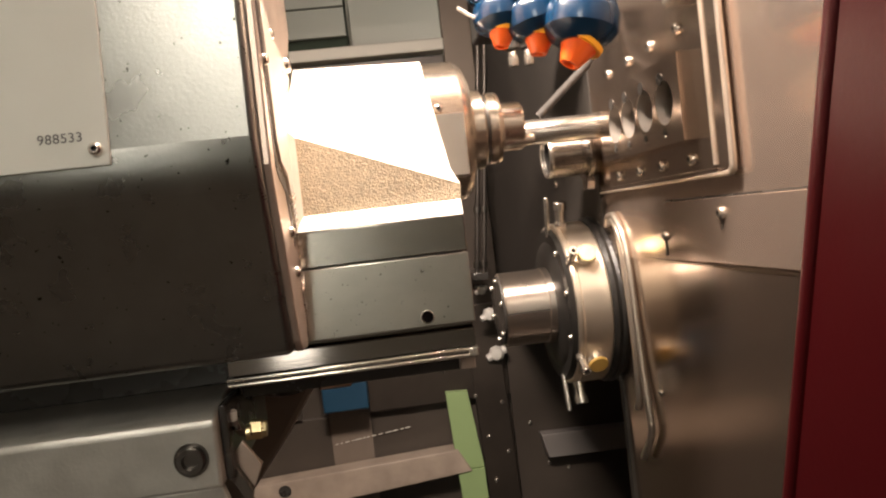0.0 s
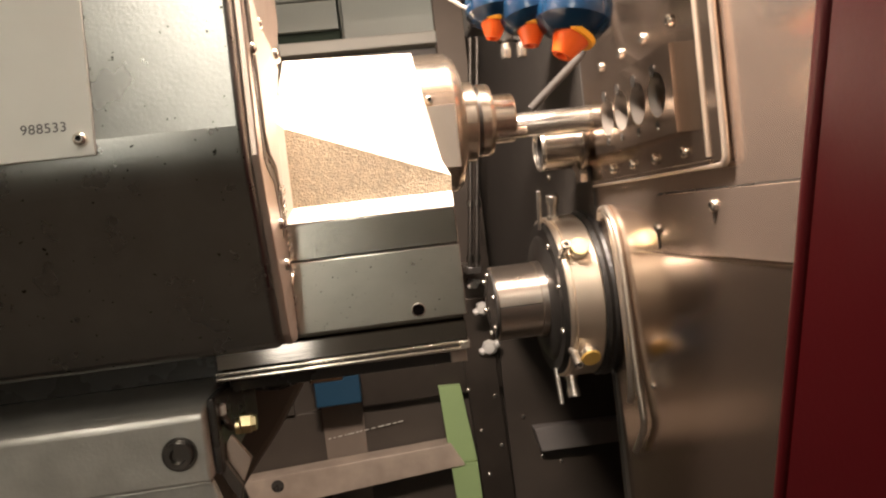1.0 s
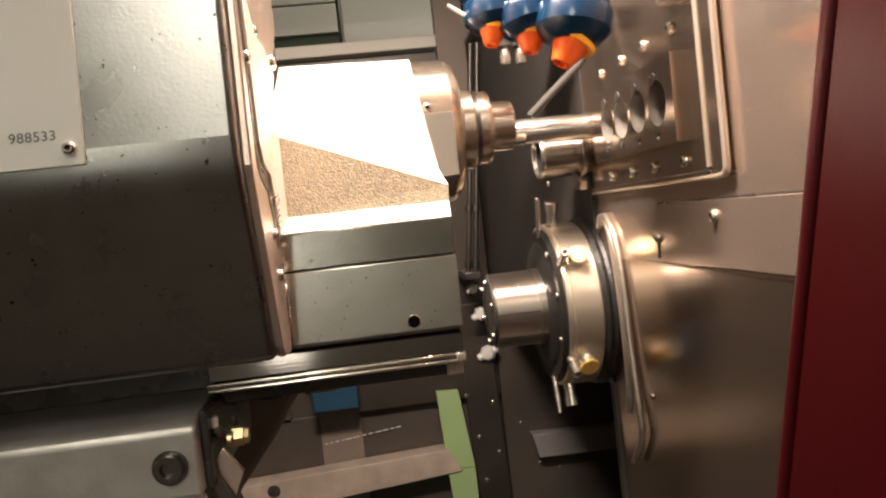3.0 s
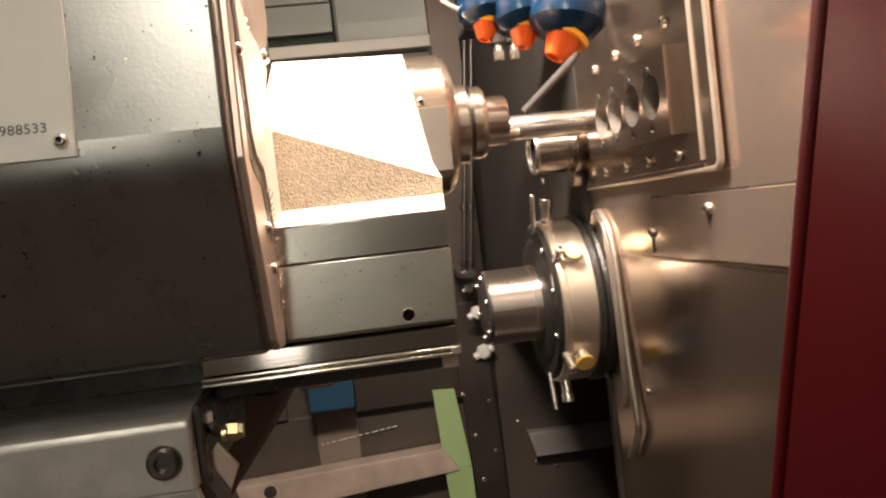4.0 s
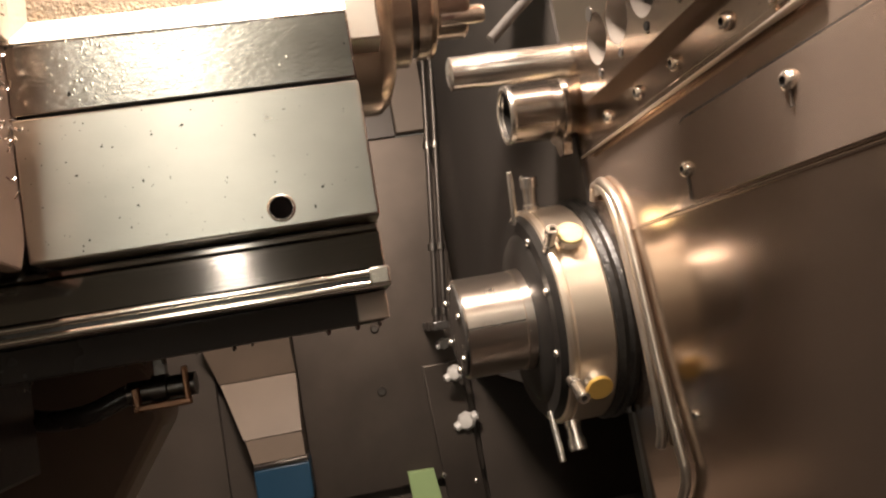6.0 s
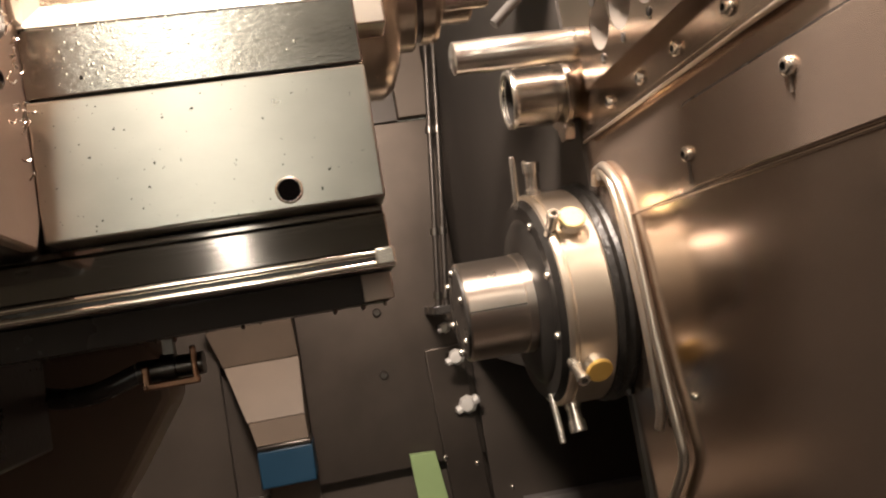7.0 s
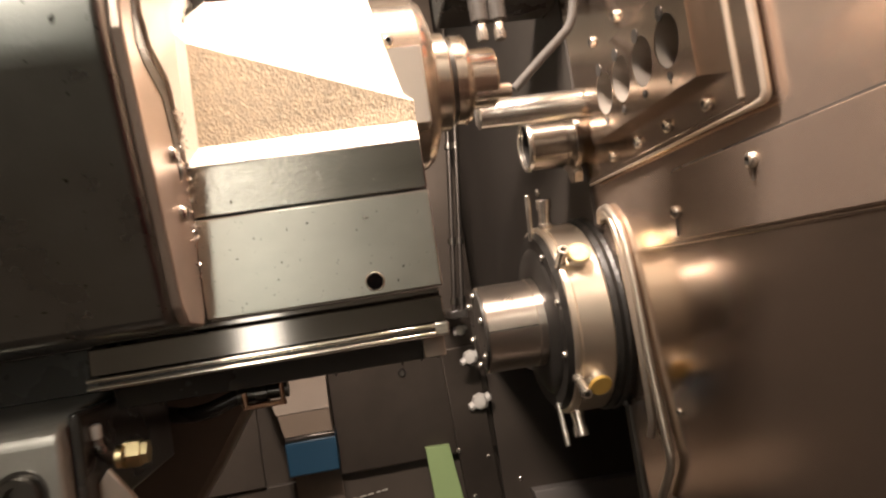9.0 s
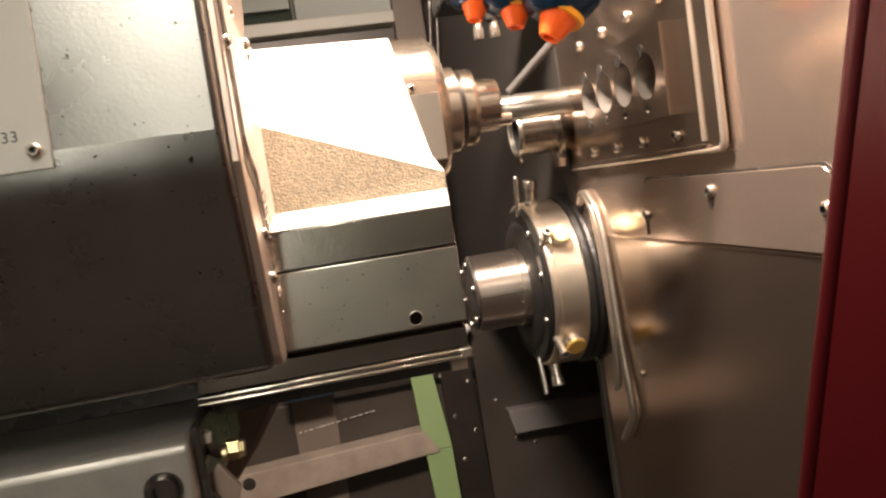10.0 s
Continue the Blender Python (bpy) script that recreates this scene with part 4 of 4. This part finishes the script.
part("end_stop", box(0.1225, 0.1298, 0.5590, 0.570, 1.2410, 1.2475, 0.0008), STEEL_BRIGHT, rail)

low = thing("lower_cover", (-0.25, 0.6, 1.0), "worn grey cast lower cover with a large socket bolt", "machine cover")
part("casting", prism_x([(0.534, 1.180), (0.534, 1.2245), (0.537, 1.2285), (0.543, 1.2305), (0.60, 1.2375), (0.70, 1.2375), (0.70, 1.180)], -0.50, -0.0555, 0.003, 3), COVER_PAINT, low)
skirt = prism_x([(0.540, 1.179), (0.547, 1.10), (0.548, 1.09), (0.556, 1.09), (0.555, 1.10), (0.548, 1.179)], -0.50, -0.058, 0)
for v in skirt.verts:
    if v.co.x > -0.1:
        v.co.x += 0.25 * (1.183 - max(v.co.z, 1.10))
part("lower_skirt", bevelled(skirt, 0.0015, 2), COVER_PAINT, low)
# Brown strip paints the shade of the slit beside the gusset.
part("slit_shade", prism_y([(-0.0610, 1.1935), (-0.0530, 1.1930), (-0.0400, 1.1690), (-0.0420, 1.1570)], 0.5520, 0.5580, 0.0004), BROWN_SHEET, low, "dark brown strip for the shade in a slit")
part("bare_gusset", prism_y([(-0.0450, 1.2030), (-0.0330, 1.1850), (-0.0400, 1.1690), (-0.0530, 1.1930)], 0.5590, 0.5640, 0.0005), SIDE_PLATE, low, "bare pinkish metal gusset")
bolt = part("socket_bolt", lathe([(0, 0.0115), (0.002, 0.0115), (0.002, 0.0098), (0.0055, 0.0095), (0.0062, 0.0085), (0.0062, 0.0055), (0.002, 0.005), (0.002, 0)], (-0.0735, 0.5345, 1.2020), (-0.0735, 0, 1.2020), 28), STEEL_DARK, low, "dark socket-head bolt")
# Black slab over the casting's end paints the head's shadow on it.
part("end_face_shade", box(-0.0555, -0.050, 0.545, 0.70, 1.181, 1.2335, 0.002), BLACK, low)
# Black here puts the shade under the overhanging case into the colour.
part("recess_wall", box(-0.50, -0.050, 0.600, 0.66, 1.2376, 1.2615, 0.001), BLACK, low, "wall of the recess under the case, blackened for shade")

fit1 = thing("brass_fitting", (-0.04, 0.57, 1.19), "small brass elbow fitting with a white cap", "pipe fitting")
part("elbow", sweep([(-0.0500, 0.562, 1.2180), (-0.0470, 0.562, 1.2110), (-0.0430, 0.566, 1.2070), (-0.0380, 0.572, 1.2065)], 0.0032, 12), STEEL_DARK, fit1)
part("nut", lathe([(-0.003, 0.0050), (-0.0025, 0.0072), (0.0055, 0.0072), (0.006, 0.0062), (0.009, 0.0058)], (-0.0380, 0.573, 1.2065), (1, 0.60, 1.16), 6), BRASS, fit1)
part("collar", lathe([(0, 0.0056), (0.003, 0.0056)], (-0.0425, 0.567, 1.2068), (1, 0.60, 1.16), 14), BRASS, fit1)
part("cap", lathe([(0, 0.0042), (0.005, 0.0044), (0.0065, 0.0038), (0.007, 0)], (-0.0505, 0.561, 1.2185), (-0.047, 0.553, 1.30), 12), CHIP_WHITE, fit1, "white plastic cap")

con = thing("hose_connector", (0.015, 0.70, 1.20), "small oily hose connector with copper clip under the rail", "connector")
part("body", lathe([(0, 0.006), (0.012, 0.006), (0.0125, 0.008), (0.02, 0.008), (0.0205, 0.006), (0.034, 0.006)], (-0.004, 0.70, 1.213), (1, 0.70, 1.213), 16), STEEL_DARK, con)
part("clip", joined(box(0.000, 0.028, 0.692, 0.697, 1.203, 1.207, 0.001), box(-0.001, 0.003, 0.692, 0.697, 1.203, 1.216, 0.001), box(0.0245, 0.0275, 0.692, 0.697, 1.205, 1.223, 0.001)), COPPER, con, "bent dull copper clip")
part("hose", sweep([(-0.004, 0.70, 1.213), (-0.03, 0.70, 1.206), (-0.06, 0.71, 1.21), (-0.10, 0.72, 1.235)], 0.0055, 12), BLACK, con)
part("hanger", box(0.010, 0.016, 0.697, 0.703, 1.218, 1.238, 0.0005), STEEL_DARK, con)

sw = random.Random(5)
chips = bmesh.new()
for i in range(46):
    y, z = sw.uniform(0.543, 0.561), 1.318 + 0.055 * sw.random() if i % 4 else 1.285 + 0.03 * sw.random()
    r = sw.uniform(0.0006, 0.0016)
    a0, turn = sw.uniform(0, 6.28), sw.uniform(1.5, 5)
    c = Vector((0.0098 + sw.uniform(0, 0.002), y, z))
    pts = [c + Vector((0.0006 * k, r * math.cos(a0 + turn * k / 3), r * math.sin(a0 + turn * k / 3) + 0.0004 * k)) for k in range(4)]
    chips = joined(chips, sweep(pts, 0.00035, 5, 2))
solid("metal_chips", chips, STEEL_BRIGHT, "bright metal chips clinging to the side plate", "chips", kind="stuff")

oil = random.Random(11)
drops = bmesh.new()
for i in range(190):
    x, z = 0.050 + oil.gauss(0, 0.016), 1.3435 - 0.022 * oil.random() ** 1.3
    r = oil.uniform(0.0003, 0.0008)
    if 0.014 < x < 0.125:
        drops = joined(drops, lathe([(-0.0002, r), (r * 0.05, r * 0.9), (r * 0.10, r * 0.55), (r * 0.12, 0)], (x, 0.5605, z), (x, -0.44, z), 9))
solid("oil_droplets", drops, OIL, "small oil droplets on the ground steel plate", "droplets", kind="stuff")

drip = random.Random(8)
drips = bmesh.new()
for i in range(18):
    x, y = drip.uniform(-0.043, 0.125), drip.uniform(0.585, 0.60)
    r = drip.uniform(0.0004, 0.0010)
    drips = joined(drips, lathe([(-0.0004, r * 0.5), (r * 0.6, r * 0.9), (r * 1.6, r), (r * 2.4, r * 0.6), (r * 2.7, 0)], (x, y, 1.2282), (x, y, 0), 8))
solid("oil_drips", drips, STEEL_DARK, "hanging oil drips under the guide rail", "drips", kind="stuff")

# dark body under the head
dk = thing("lower_machine_body", (-0.15, 0.9, 0.3), "black oily cast machine body under the head", "machine body")
part("body", prism_y([(-0.60, 1.233), (-0.03, 1.233), (-0.016, 1.217), (-0.013, 1.190), (-0.049, 1.138), (-0.086, 1.092), (-0.14, 1.02), (-0.19, 0.90), (-0.20, 0.31), (-0.60, 0.31)], 0.80, 0.85, 0.006), BODY_BROWN, dk)
part("carrier", box(-0.50, 0.10, 0.66, 0.95, 1.236, 1.262, 0.004), BLACK, dk)

# ---- coolant nozzles ----
noz = thing("coolant_nozzle_cluster", (0.24, 0.70, 1.46), "blue jointed coolant hoses with orange nozzles", "coolant nozzles")


def hose_chain(tip, way, up, size):
    """An orange cone at the tip and blue jointed balls that follow up from it."""
    tip, way = Vector(tip), Vector(way).normalized()
    o = part("orange_nozzle", lathe([(0.006, size * 0.16), (0, size * 0.2), (0, size * 0.34), (size * 0.5, size * 0.55), (size * 0.78, size * 0.68), (size * 0.9, size * 0.70)], tip, tip + way, 24), ORANGE_PLASTIC, noz)
    # Yellow ring paints the backlit rim of the translucent nozzle.
    part("nozzle_rim", lathe([(size * 0.72, size * 0.68), (size * 0.72, size * 0.80), (size * 0.88, size * 0.84), (size * 0.90, size * 0.70)], tip, tip + way, 24), RIM_LIT_THROUGH, noz, "nozzle rim painted yellow for light through the plastic")
    p, d = tip + way * size * 0.78, way
    for k in range(4):
        d = (d + Vector(up) * 0.35).normalized()
        s = size * 1.3
        part("hose_joint", lathe([(0, s * 0.58), (s * 0.10, s * 0.78), (s * 0.35, s * 0.98), (s * 0.8, s * 1.0), (s * 1.15, s * 0.86), (s * 1.3, s * 0.66), (s * 1.32, s * 0.60)], p, p + d, 28), BLUE_PLASTIC, noz)
        p = p + d * s * 1.16
    return p


ends = [hose_chain((0.2515, 0.669, 1.465), (0.55, 0.05, 0.83), (-0.9, 0.1, 0.5), 0.026),
        hose_chain((0.231, 0.690, 1.481), (0.15, 0.1, 0.95), (-0.8, 0.2, 0.5), 0.021),
        hose_chain((0.199, 0.700, 1.493), (0.2, 0.1, 0.95), (-0.7, 0.2, 0.5), 0.019)]
# Thin white tube paints the glint along a dark hose's edge.
part("hose_edge_glint", sweep([(0.163, 0.70, 1.532), (0.178, 0.70, 1.522), (0.193, 0.70, 1.517), (0.201, 0.70, 1.508), (0.208, 0.70, 1.496)], 0.0017, 10, 6), CHIP_WHITE, noz, "thin pale bent tube, white for a hose edge's glint")
part("manifold", box(0.04, 0.165, 0.70, 0.76, 1.60, 1.63, 0.004), BLACK, noz, "black manifold block")
for x in (0.264, 0.284):
    t = thing("stud_pin", (x, 0.95, 1.526), "short bright stud hanging from a dark block", "stud", "hanging studs")
    part("stud", lathe([(0, 0), (0, 0.0058), (0.002, 0.0068), (0.012, 0.0068), (0.0125, 0.0058), (0.018, 0.0058), (0.02, 0.005)], (x, 0.95, 1.526), (x, 0.95, 2), 16), STEEL_BRIGHT, t)
    part("mount", lathe([(0.019, 0.006), (0.022, 0.0105), (0.064, 0.0115)], (x, 0.95, 1.526), (x, 0.95, 2), 16), BLACK, t, "black stud mount")
solid("valve_block", box(0.23, 0.372, 0.94, 1.05, 1.58, 1.62, 0.004), BLACK, "dark valve block over the spindle", "valve block")
